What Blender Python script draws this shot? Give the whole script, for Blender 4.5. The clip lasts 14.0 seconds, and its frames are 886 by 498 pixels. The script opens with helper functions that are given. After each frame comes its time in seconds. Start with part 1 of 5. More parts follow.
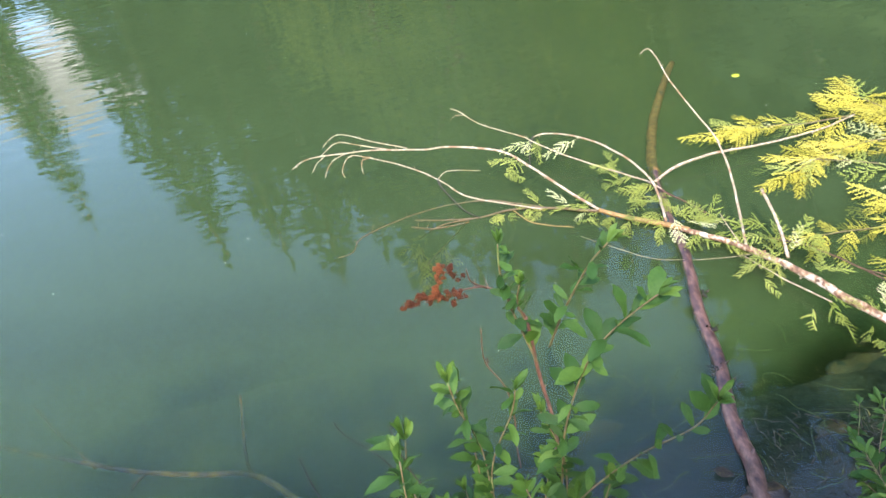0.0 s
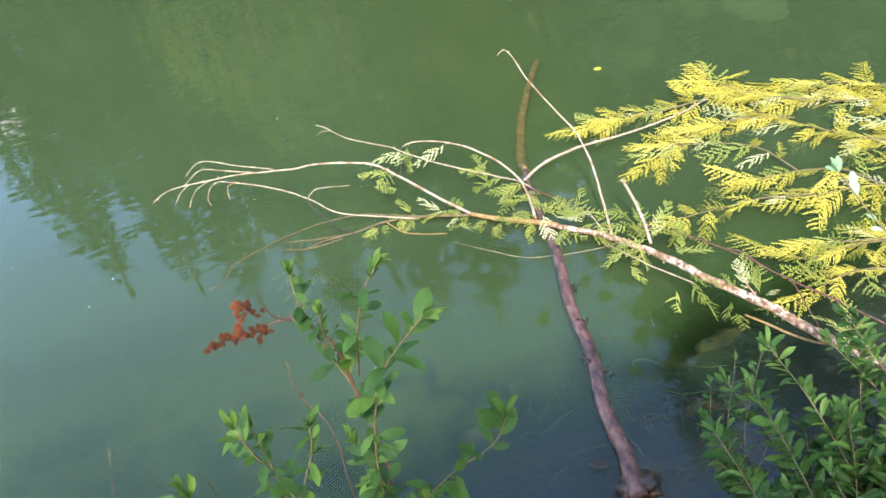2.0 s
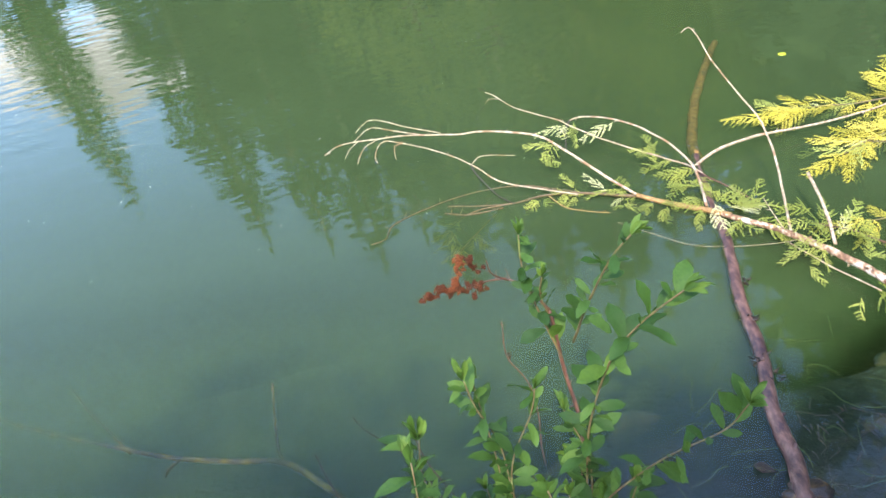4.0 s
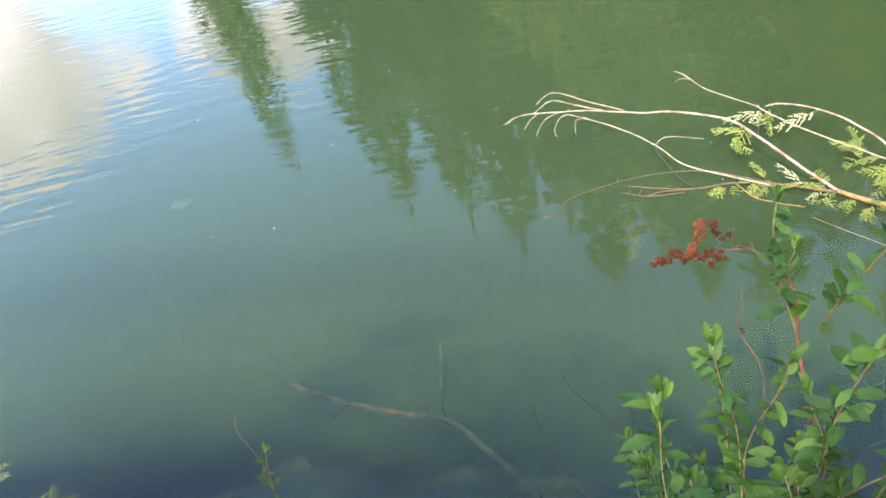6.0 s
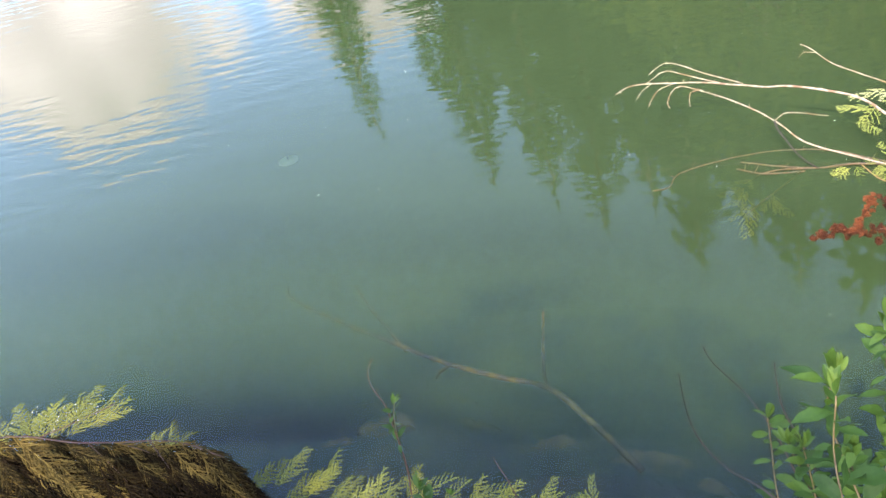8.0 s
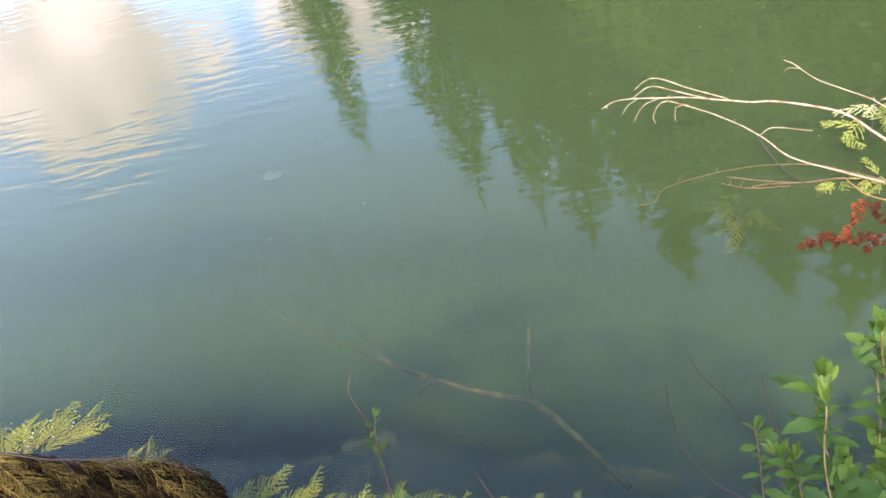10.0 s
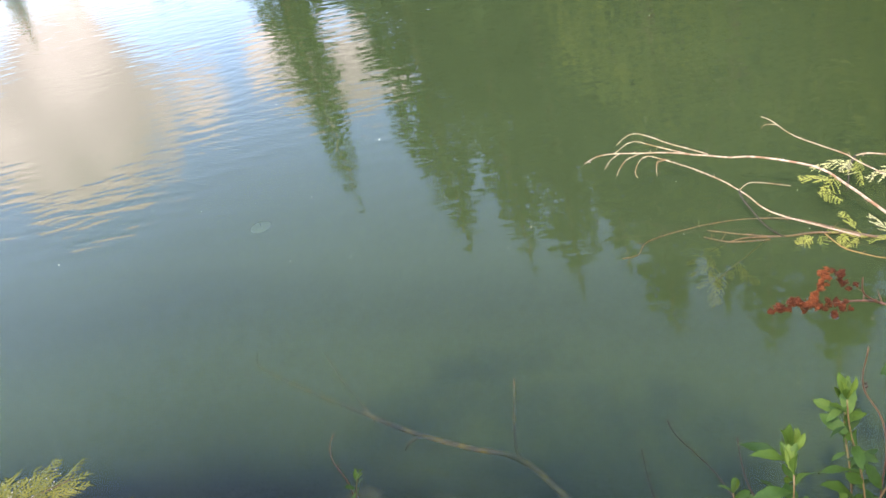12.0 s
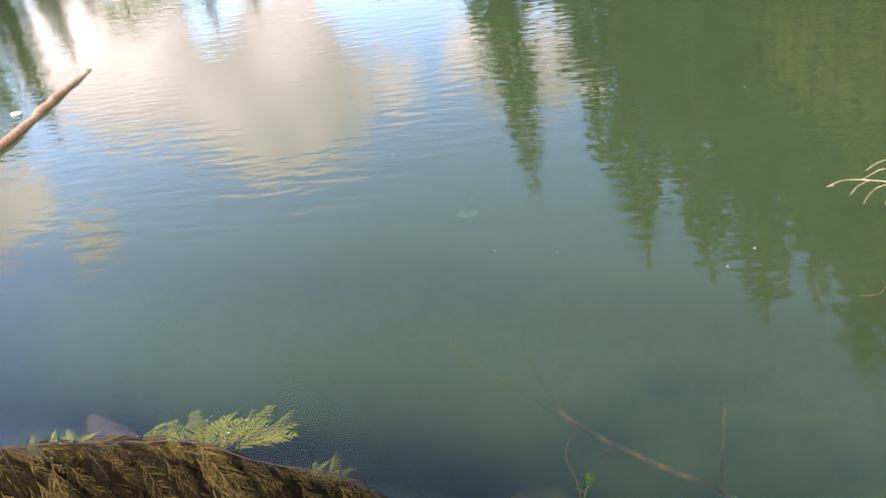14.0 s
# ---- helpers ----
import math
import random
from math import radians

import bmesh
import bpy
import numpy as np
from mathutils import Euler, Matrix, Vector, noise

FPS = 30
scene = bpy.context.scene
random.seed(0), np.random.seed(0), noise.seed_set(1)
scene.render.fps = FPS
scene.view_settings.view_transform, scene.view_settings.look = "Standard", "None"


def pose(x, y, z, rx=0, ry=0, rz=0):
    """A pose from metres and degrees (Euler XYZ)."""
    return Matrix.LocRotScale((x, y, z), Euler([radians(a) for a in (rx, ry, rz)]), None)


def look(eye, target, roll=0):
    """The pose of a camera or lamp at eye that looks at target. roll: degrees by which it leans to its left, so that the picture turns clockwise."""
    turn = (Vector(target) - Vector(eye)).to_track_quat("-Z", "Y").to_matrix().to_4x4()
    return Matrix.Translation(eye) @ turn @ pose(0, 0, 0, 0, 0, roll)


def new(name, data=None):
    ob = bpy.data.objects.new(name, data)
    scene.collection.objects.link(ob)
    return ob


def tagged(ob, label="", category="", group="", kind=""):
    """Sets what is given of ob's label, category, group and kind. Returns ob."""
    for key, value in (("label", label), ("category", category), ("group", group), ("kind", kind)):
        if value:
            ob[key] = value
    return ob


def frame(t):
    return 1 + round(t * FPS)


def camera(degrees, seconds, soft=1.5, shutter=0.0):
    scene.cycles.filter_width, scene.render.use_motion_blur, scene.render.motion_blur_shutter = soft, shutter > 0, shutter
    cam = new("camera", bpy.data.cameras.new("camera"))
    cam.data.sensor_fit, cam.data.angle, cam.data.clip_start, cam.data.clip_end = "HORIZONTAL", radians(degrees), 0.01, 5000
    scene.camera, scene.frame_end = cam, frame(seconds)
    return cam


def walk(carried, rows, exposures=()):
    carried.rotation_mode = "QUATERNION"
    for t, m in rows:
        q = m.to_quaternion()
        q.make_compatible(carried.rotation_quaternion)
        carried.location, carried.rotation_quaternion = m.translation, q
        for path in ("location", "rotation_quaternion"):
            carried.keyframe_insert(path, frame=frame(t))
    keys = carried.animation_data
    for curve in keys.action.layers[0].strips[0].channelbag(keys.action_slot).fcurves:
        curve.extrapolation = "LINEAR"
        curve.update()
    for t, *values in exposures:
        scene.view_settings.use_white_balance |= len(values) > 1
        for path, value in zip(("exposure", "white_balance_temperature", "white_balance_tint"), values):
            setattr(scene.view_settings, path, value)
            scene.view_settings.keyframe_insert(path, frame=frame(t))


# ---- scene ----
cam = camera(60.0, 14.0)
PATH = [
    (0, (0.422, 0.499, 2.377), (0.338, 2.111, 1.196), -7.9),
    (0.5, (0.487, 0.512, 2.373), (0.521, 2.114, 1.176), -7.7),
    (1, (0.576, 0.522, 2.356), (0.692, 2.118, 1.156), -7.9),
    (1.5, (0.639, 0.533, 2.346), (0.783, 2.128, 1.148), -8.8),
    (2, (0.656, 0.535, 2.349), (0.783, 2.136, 1.156), -9.3),
    (2.5, (0.641, 0.54, 2.355), (0.708, 2.147, 1.166), -9.8),
    (3, (0.595, 0.546, 2.362), (0.576, 2.154, 1.172), -10.2),
    (3.5, (0.532, 0.556, 2.35), (0.422, 2.158, 1.158), -10.2),
    (4, (0.462, 0.551, 2.349), (0.267, 2.139, 1.149), -10.4),
    (4.2, (0.423, 0.547, 2.349), (0.199, 2.128, 1.144), -10.3),
    (6.3, (0.251, 0.5, 2.317), (-0.32, 2.009, 1.135), -12.7),
    (6.5, (0.23, 0.492, 2.328), (-0.352, 1.992, 1.14), -12.9),
    (7, (0.181, 0.493, 2.306), (-0.453, 1.964, 1.108), -12.9),
    (7.5, (0.159, 0.48, 2.307), (-0.545, 1.914, 1.104), -13.4),
    (7.7, (0.152, 0.46, 2.329), (-0.576, 1.881, 1.125), -13.9),
    (9.8, (0.134, 0.467, 2.307), (-0.594, 1.91, 1.129), -13.1),
    (10, (0.144, 0.478, 2.292), (-0.558, 1.937, 1.118), -12.8),
    (10.5, (0.182, 0.489, 2.299), (-0.474, 1.981, 1.139), -12.6),
    (11, (0.199, 0.488, 2.307), (-0.438, 2.011, 1.178), -11.9),
    (11.5, (0.183, 0.486, 2.333), (-0.472, 2.023, 1.232), -12.2),
    (12, (0.172, 0.482, 2.336), (-0.509, 2.02, 1.255), -11.9),
    (12.5, (0.162, 0.48, 2.328), (-0.577, 2.002, 1.263), -11.8),
    (13, (0.129, 0.49, 2.31), (-0.713, 1.976, 1.271), -12.2),
    (13.5, (0.059, 0.466, 2.31), (-0.912, 1.893, 1.3), -12.2),
    (14, (-0.037, 0.426, 2.334), (-1.109, 1.78, 1.326), -11.9),
]
walk(cam, [(t, look(e, g, r)) for t, e, g, r in PATH], [(0, 2.15, 6350, 13), (4.2, 2.15, 6350, 13), (6.5, 2.22, 6500, 18), (7.6, 2.22, 6600, 19), (10.2, 2.2, 7000, 25), (11, 2.12, 7050, 26), (12, 1.93, 7000, 25), (13.5, 1.86, 6950, 25), (14, 1.8, 6950, 25)])

# ---- world, sun ----
SUN_AZ, SUN_EL = 190.0, 50.0      # degrees clockwise from +y, and above the horizon
sun_dir = Vector((math.sin(radians(SUN_AZ)) * math.cos(radians(SUN_EL)), math.cos(radians(SUN_AZ)) * math.cos(radians(SUN_EL)), math.sin(radians(SUN_EL))))


def heading(az, el):
    """Unit vector from degrees clockwise from +y and degrees above the horizon."""
    a, e = radians(az), radians(el)
    return Vector((math.sin(a) * math.cos(e), math.cos(a) * math.cos(e), math.sin(e)))


def link(tree, a, b):
    tree.links.new(a, b)


def math_node(tree, op, a=None, b=None, c=None, clamp=False):
    n = tree.nodes.new("ShaderNodeMath")
    n.operation, n.use_clamp = op, clamp
    for i, v in enumerate((a, b, c)):
        if v is None:
            continue
        if isinstance(v, (int, float)):
            n.inputs[i].default_value = v
        else:
            link(tree, v, n.inputs[i])
    return n.outputs[0]


def build_world():
    w = bpy.data.worlds.new("sky")
    scene.world = w
    w.use_nodes = True
    tr = w.node_tree
    tr.nodes.clear()
    out = tr.nodes.new("ShaderNodeOutputWorld")
    sky = tr.nodes.new("ShaderNodeTexSky")
    sky.sky_type, sky.sun_disc = "NISHITA", False
    sky.sun_elevation, sky.sun_rotation = radians(SUN_EL), radians(SUN_AZ)
    sky.air_density, sky.dust_density, sky.ozone_density = 1.0, 0.9, 2.0
    bg = tr.nodes.new("ShaderNodeBackground")
    bg.inputs["Strength"].default_value = 0.33
    link(tr, sky.outputs[0], bg.inputs["Color"])
    co = tr.nodes.new("ShaderNodeTexCoord")
    noi = tr.nodes.new("ShaderNodeTexNoise")
    noi.inputs["Scale"].default_value, noi.inputs["Detail"].default_value = 9.0, 6.0
    link(tr, co.outputs["Generated"], noi.inputs["Vector"])
    # cumulus banks: azimuth, elevation, half width, half height, all in degrees
    banks = [(-48, 15.0, 9.5, 8.0), (-57, 11.5, 7, 6.5), (-70, 17.5, 5, 4), (-64, 22.0, 2.0, 1.6), (-29.0, 18.5, 6.0, 4.2),
             (75, 24, 16, 9), (120, 36, 14, 10), (-110, 30, 18, 9), (-150, 42, 14, 9), (160, 26, 20, 8)]
    total = None
    for az, el, wd, ht in banks:
        c = heading(az, el)
        right = heading(az + 90, 0)
        up = right.cross(c)
        terms = []
        for axis, size in ((right, wd), (up, ht)):
            d = tr.nodes.new("ShaderNodeVectorMath")
            d.operation = "DOT_PRODUCT"
            link(tr, co.outputs["Generated"], d.inputs[0])
            d.inputs[1].default_value = axis
            terms.append(math_node(tr, "POWER", math_node(tr, "ABSOLUTE", math_node(tr, "DIVIDE", d.outputs["Value"], math.sin(radians(size)))), 2.0))
        d = tr.nodes.new("ShaderNodeVectorMath")
        d.operation = "DOT_PRODUCT"
        link(tr, co.outputs["Generated"], d.inputs[0])
        d.inputs[1].default_value = c
        front = math_node(tr, "GREATER_THAN", d.outputs["Value"], 0.0)
        fall = math_node(tr, "SUBTRACT", 1.0, math_node(tr, "SQRT", math_node(tr, "ADD", terms[0], terms[1])))
        puffy = math_node(tr, "ADD", fall, math_node(tr, "MULTIPLY", math_node(tr, "SUBTRACT", noi.outputs["Fac"], 0.5), 1.7))
        m = math_node(tr, "MULTIPLY", math_node(tr, "MULTIPLY", puffy, 4.5, clamp=True), front)
        total = m if total is None else math_node(tr, "MAXIMUM", total, m)
    cloud = tr.nodes.new("ShaderNodeBackground")
    cloud.inputs["Color"].default_value = (1.0, 0.93, 0.90, 1)
    link(tr, math_node(tr, "MULTIPLY_ADD", noi.outputs["Fac"], 1.6, CLOUD), cloud.inputs["Strength"])
    mix = tr.nodes.new("ShaderNodeMixShader")
    link(tr, total, mix.inputs[0])
    link(tr, bg.outputs[0], mix.inputs[1])
    link(tr, cloud.outputs[0], mix.inputs[2])
    link(tr, mix.outputs[0], out.inputs[0])


CLOUD = 0.14
build_world()
sun = new("sun", bpy.data.lights.new("sun", "SUN"))
sun.data.energy, sun.data.angle, sun.data.color = 1.9, radians(0.55), (1.0, 0.94, 0.84)
sun.matrix_world = look(sun_dir * 60, (0, 0, 0))


# ---- materials ----
def material(name):
    m = bpy.data.materials.new(name)
    m.use_nodes = True
    tr = m.node_tree
    tr.nodes.clear()
    out = tr.nodes.new("ShaderNodeOutputMaterial")
    return m, tr, out


def ramp(tr, fac, stops):
    r = tr.nodes.new("ShaderNodeValToRGB")
    e = r.color_ramp.elements
    while len(e) < len(stops):
        e.new(0.5)
    for el, (p, c) in zip(e, stops):
        el.position, el.color = p, (*c, 1)
    link(tr, fac, r.inputs[0])
    return r.outputs[0]


def noise_tex(tr, scale, detail=4.0, stretch=(1, 1, 1), rough=0.55, coord="Object"):
    co = tr.nodes.new("ShaderNodeTexCoord")
    mp = tr.nodes.new("ShaderNodeMapping")
    mp.inputs["Scale"].default_value = stretch
    link(tr, co.outputs[coord], mp.inputs["Vector"])
    n = tr.nodes.new("ShaderNodeTexNoise")
    n.inputs["Scale"].default_value, n.inputs["Detail"].default_value, n.inputs["Roughness"].default_value = scale, detail, rough
    link(tr, mp.outputs[0], n.inputs["Vector"])
    return n.outputs["Fac"]


def mix_col(tr, fac, a, b, mode="MIX"):
    n = tr.nodes.new("ShaderNodeMix")
    n.data_type, n.blend_type = "RGBA", mode
    for sock, v in ((n.inputs[0], fac), (n.inputs[6], a), (n.inputs[7], b)):
        if isinstance(v, (int, float)):
            sock.default_value = v
        elif isinstance(v, tuple):
            sock.default_value = (*v, 1)
        else:
            link(tr, v, sock)
    return n.outputs[2]


def bump(tr, height, strength=0.5, distance=0.01):
    b = tr.nodes.new("ShaderNodeBump")
    b.inputs["Strength"].default_value, b.inputs["Distance"].default_value = strength, distance
    link(tr, height, b.inputs["Height"])
    return b.outputs[0]


def principled(tr, out, color, rough=0.7, normal=None, spec=0.4):
    p = tr.nodes.new("ShaderNodeBsdfPrincipled")
    if isinstance(color, tuple):
        p.inputs["Base Color"].default_value = (*color, 1)
    else:
        link(tr, color, p.inputs["Base Color"])
    if isinstance(rough, float):
        p.inputs["Roughness"].default_value = rough
    else:
        link(tr, rough, p.inputs["Roughness"])
    p.inputs["Specular IOR Level"].default_value = spec
    if normal is not None:
        link(tr, normal, p.inputs["Normal"])
    if out is not None:
        link(tr, p.outputs[0], out.inputs[0])
    return p


def bark(name, stops, scale=30.0, patches=6.0, patch_color=None, patch_at=0.55, rough=0.75, depth=0.004, stretch=(1, 1, 1)):
    """Fibrous bark or bare wood: fine fibres, with patches of another tone."""
    m, tr, out = material(name)
    fibre = noise_tex(tr, scale, 6.0, stretch)
    col = ramp(tr, fibre, stops)
    if patch_color:
        p = noise_tex(tr, patches, 5.0)
        f = ramp(tr, p, [(patch_at, (0, 0, 0)), (patch_at + 0.06, (1, 1, 1))])
        col = mix_col(tr, f, col, patch_color)
    principled(tr, out, col, rough, bump(tr, fibre, 0.8, depth))
    return m


def leafy(name, stops, through_col, trans=0.35, rough=0.45, scale=18.0, spec=0.4, detail_scale=90.0):
    """Thin foliage that lets light through; each piece takes its own tone."""
    m, tr, out = material(name)
    info = tr.nodes.new("ShaderNodeObjectInfo")
    geo = tr.nodes.new("ShaderNodeNewGeometry")
    n = noise_tex(tr, scale, 3.0)
    v = math_node(tr, "ADD", math_node(tr, "MULTIPLY", info.outputs["Random"], 0.45),
                  math_node(tr, "ADD", math_node(tr, "MULTIPLY", n, 0.4), math_node(tr, "MULTIPLY", geo.outputs["Random Per Island"], 0.25)))
    col = ramp(tr, v, stops)
    fine = noise_tex(tr, detail_scale, 3.0)
    col = mix_col(tr, math_node(tr, "MULTIPLY", fine, 0.35), col, mix_col(tr, 1.0, col, (0.55, 0.6, 0.45), "MULTIPLY"))
    p = principled(tr, None, col, rough, bump(tr, fine, 0.35, 0.002), spec)
    t = tr.nodes.new("ShaderNodeBsdfTranslucent")
    link(tr, mix_col(tr, 0.6, col, through_col), t.inputs["Color"])
    mx = tr.nodes.new("ShaderNodeMixShader")
    mx.inputs[0].default_value = trans
    link(tr, p.outputs[0], mx.inputs[1])
    link(tr, t.outputs[0], mx.inputs[2])
    link(tr, mx.outputs[0], out.inputs[0])
    return m


WATER_BODY, LAYER_BODY = (0.035, 0.054, 0.020), (0.108, 0.140, 0.049)      # surface tone, and layer tone, paler to make up for light lost between sheets


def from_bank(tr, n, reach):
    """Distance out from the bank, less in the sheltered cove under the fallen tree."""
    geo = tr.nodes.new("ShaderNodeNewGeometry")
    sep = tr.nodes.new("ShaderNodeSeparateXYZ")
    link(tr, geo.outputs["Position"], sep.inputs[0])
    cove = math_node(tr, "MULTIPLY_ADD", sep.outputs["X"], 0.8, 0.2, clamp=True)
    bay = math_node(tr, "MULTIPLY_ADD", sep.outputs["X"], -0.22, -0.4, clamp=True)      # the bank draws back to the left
    nook = math_node(tr, "MULTIPLY_ADD", sep.outputs["X"], 1.8, -2.6, clamp=True)      # clearer, so darker, behind the fallen trunk
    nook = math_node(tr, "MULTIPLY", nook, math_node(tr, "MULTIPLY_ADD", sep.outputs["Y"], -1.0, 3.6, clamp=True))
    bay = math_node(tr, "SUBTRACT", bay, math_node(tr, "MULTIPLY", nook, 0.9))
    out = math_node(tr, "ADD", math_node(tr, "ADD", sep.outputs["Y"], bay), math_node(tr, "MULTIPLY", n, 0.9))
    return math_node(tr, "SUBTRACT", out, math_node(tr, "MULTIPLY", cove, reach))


def cloudy(tr, normal=None, surface=False):
    """Lake water that scatters part of the light back; clearer over the shelf by the bank. Gives the shader socket."""
    n = noise_tex(tr, 0.7, 3.0)
    body = WATER_BODY if surface else LAYER_BODY
    col = mix_col(tr, n, tuple(c * 0.88 for c in body), tuple(c * 1.12 for c in body))
    d = tr.nodes.new("ShaderNodeBsdfDiffuse")
    link(tr, col, d.inputs["Color"])
    if normal is not None:
        link(tr, normal, d.inputs["Normal"])
    clear = tr.nodes.new("ShaderNodeBsdfTransparent")
    clear.inputs["Color"].default_value = (0.90, 0.97, 0.92, 1)
    # thinned towards the bank, which bares the bed and paints in shade there
    off_bank = math_node(tr, "MULTIPLY_ADD", from_bank(tr, n, 0.25), 1.25, -3.12, clamp=True)
    turbid = math_node(tr, "MULTIPLY_ADD", off_bank, 0.93, 0.07)
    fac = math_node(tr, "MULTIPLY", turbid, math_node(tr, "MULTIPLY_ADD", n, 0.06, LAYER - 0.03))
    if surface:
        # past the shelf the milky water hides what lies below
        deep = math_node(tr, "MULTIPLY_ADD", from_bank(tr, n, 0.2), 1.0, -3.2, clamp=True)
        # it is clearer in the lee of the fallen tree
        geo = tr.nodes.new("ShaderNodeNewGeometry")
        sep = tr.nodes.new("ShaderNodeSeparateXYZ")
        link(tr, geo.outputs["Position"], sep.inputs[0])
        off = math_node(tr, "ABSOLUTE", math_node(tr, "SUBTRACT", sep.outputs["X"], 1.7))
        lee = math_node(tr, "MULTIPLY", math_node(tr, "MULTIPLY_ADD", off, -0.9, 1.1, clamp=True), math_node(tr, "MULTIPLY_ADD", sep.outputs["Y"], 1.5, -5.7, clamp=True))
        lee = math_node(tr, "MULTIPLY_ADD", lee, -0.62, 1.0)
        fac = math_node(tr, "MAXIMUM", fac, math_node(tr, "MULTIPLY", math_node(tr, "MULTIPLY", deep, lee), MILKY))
    mx = tr.nodes.new("ShaderNodeMixShader")
    link(tr, fac, mx.inputs[0])
    link(tr, clear.outputs[0], mx.inputs[1])
    link(tr, d.outputs[0], mx.inputs[2])
    return mx.outputs[0]


def water_surface():
    m, tr, out = material("water_surface")
    geo = tr.nodes.new("ShaderNodeNewGeometry")

    def waves(scale, stretch, detail, turn=0.0):
        turned = tr.nodes.new("ShaderNodeMapping")
        turned.inputs["Rotation"].default_value = (0, 0, radians(RIPPLE_TURN + turn))
        link(tr, geo.outputs["Position"], turned.inputs["Vector"])
        mp = tr.nodes.new("ShaderNodeMapping")
        mp.inputs["Scale"].default_value = stretch
        link(tr, turned.outputs[0], mp.inputs["Vector"])
        n = tr.nodes.new("ShaderNodeTexNoise")
        n.inputs["Scale"].default_value, n.inputs["Detail"].default_value = scale, detail
        n.inputs["Roughness"].default_value = 0.5
        n.inputs["Distortion"].default_value = 0.25
        link(tr, mp.outputs[0], n.inputs["Vector"])
        return n.outputs["Fac"]
    # wind ripples with long crests, small crossing wavelets, a slow swell and patches of calm; heights in metres
    ripples = waves(5.2, (0.55, 1.7, 1.0), 1.0)
    cross = waves(9.0, (0.9, 1.2, 1.0), 1.0, 50.0)
    swell = waves(1.3, (0.8, 1.3, 1.0), 1.0)
    gusts = waves(0.45, (0.7, 1.2, 1.0), 2.0)
    # the breeze reaches the open water to the left; the corner by the fallen tree lies still
    sep = tr.nodes.new("ShaderNodeSeparateXYZ")
    link(tr, geo.outputs["Position"], sep.inputs[0])
    open_left = math_node(tr, "MULTIPLY_ADD", sep.outputs["X"], -0.22, 0.08, clamp=True)
    open_far = math_node(tr, "MULTIPLY_ADD", sep.outputs["Y"], 0.20, -0.72, clamp=True)
    breeze = math_node(tr, "ADD", math_node(tr, "MAXIMUM", open_left, open_far), 0.12, clamp=True)
    breeze = math_node(tr, "MULTIPLY", breeze, math_node(tr, "MULTIPLY_ADD", gusts, 1.6, 0.2))
    h = math_node(tr, "MULTIPLY", math_node(tr, "MULTIPLY", math_node(tr, "SUBTRACT", ripples, 0.5), breeze), RIPPLE)
    h = math_node(tr, "ADD", h, math_node(tr, "MULTIPLY", math_node(tr, "MULTIPLY", math_node(tr, "SUBTRACT", cross, 0.5), math_node(tr, "MULTIPLY_ADD", breeze, 0.65, 0.35)), RIPPLE * 0.22))
    h = math_node(tr, "ADD", h, math_node(tr, "MULTIPLY", swell, RIPPLE * 0.5))
    nrm = bump(tr, h, 1.0, 1.0)
    fr = tr.nodes.new("ShaderNodeFresnel")
    fr.inputs["IOR"].default_value = 1.333
    link(tr, nrm, fr.inputs["Normal"])
    gl = tr.nodes.new("ShaderNodeBsdfGlossy")
    gl.inputs["Roughness"].default_value = 0.0
    link(tr, nrm, gl.inputs["Normal"])
    mx = tr.nodes.new("ShaderNodeMixShader")
    link(tr, fr.outputs[0], mx.inputs[0])
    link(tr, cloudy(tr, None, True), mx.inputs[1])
    link(tr, gl.outputs[0], mx.inputs[2])
    link(tr, mx.outputs[0], out.inputs[0])
    return m


def water_layer():
    """One layer of cloudy lake water: part of the light is scattered back, the rest goes on."""
    m, tr, out = material("cloudy_water")
    link(tr, cloudy(tr), out.inputs[0])
    return m


def ground_material():
    m, tr, out = material("soil_and_silt")
    a, b = noise_tex(tr, 2.6, 6.0), noise_tex(tr, 22.0, 4.0)
    col = ramp(tr, a, [(0.30, (0.008, 0.008, 0.007)), (0.50, (0.016, 0.014, 0.010)), (0.66, (0.045, 0.030, 0.014)), (0.80, (0.018, 0.020, 0.010))])
    col = mix_col(tr, math_node(tr, "MULTIPLY", b, 0.6), col, (0.025, 0.024, 0.016))
    principled(tr, out, col, 0.9, bump(tr, b, 0.7, 0.02))
    return m


RIPPLE, RIPPLE_TURN, LAYER, MILKY = 0.0032, -22.0, 0.22, 0.72
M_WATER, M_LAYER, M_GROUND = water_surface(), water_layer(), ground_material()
M_DEAD = bark("weathered_dead_wood", [(0.3, (0.13, 0.075, 0.04)), (0.5, (0.31, 0.22, 0.14)), (0.7, (0.48, 0.39, 0.28))], 60.0, 11.0, (0.20, 0.105, 0.05), 0.55, 0.7, 0.002)
M_TRUNK = bark("peeling_cedar_bark", [(0.32, (0.055, 0.024, 0.012)), (0.5, (0.20, 0.105, 0.05)), (0.66, (0.47, 0.35, 0.22))], 55.0, 18.0, (0.42, 0.36, 0.27), 0.56, 0.8, 0.005, (1, 0.6, 1))
M_YOUNG = bark("orange_young_bark", [(0.3, (0.12, 0.06, 0.018)), (0.55, (0.25, 0.14, 0.04)), (0.75, (0.32, 0.21, 0.08))], 70.0, 9.0, (0.10, 0.09, 0.025), 0.62, 0.65, 0.002)
M_RED = bark("red_twig_bark", [(0.3, (0.04, 0.016, 0.009)), (0.6, (0.11, 0.045, 0.026)), (0.8, (0.21, 0.12, 0.075))], 80.0, 14.0, (0.25, 0.18, 0.15), 0.66, 0.6, 0.001)
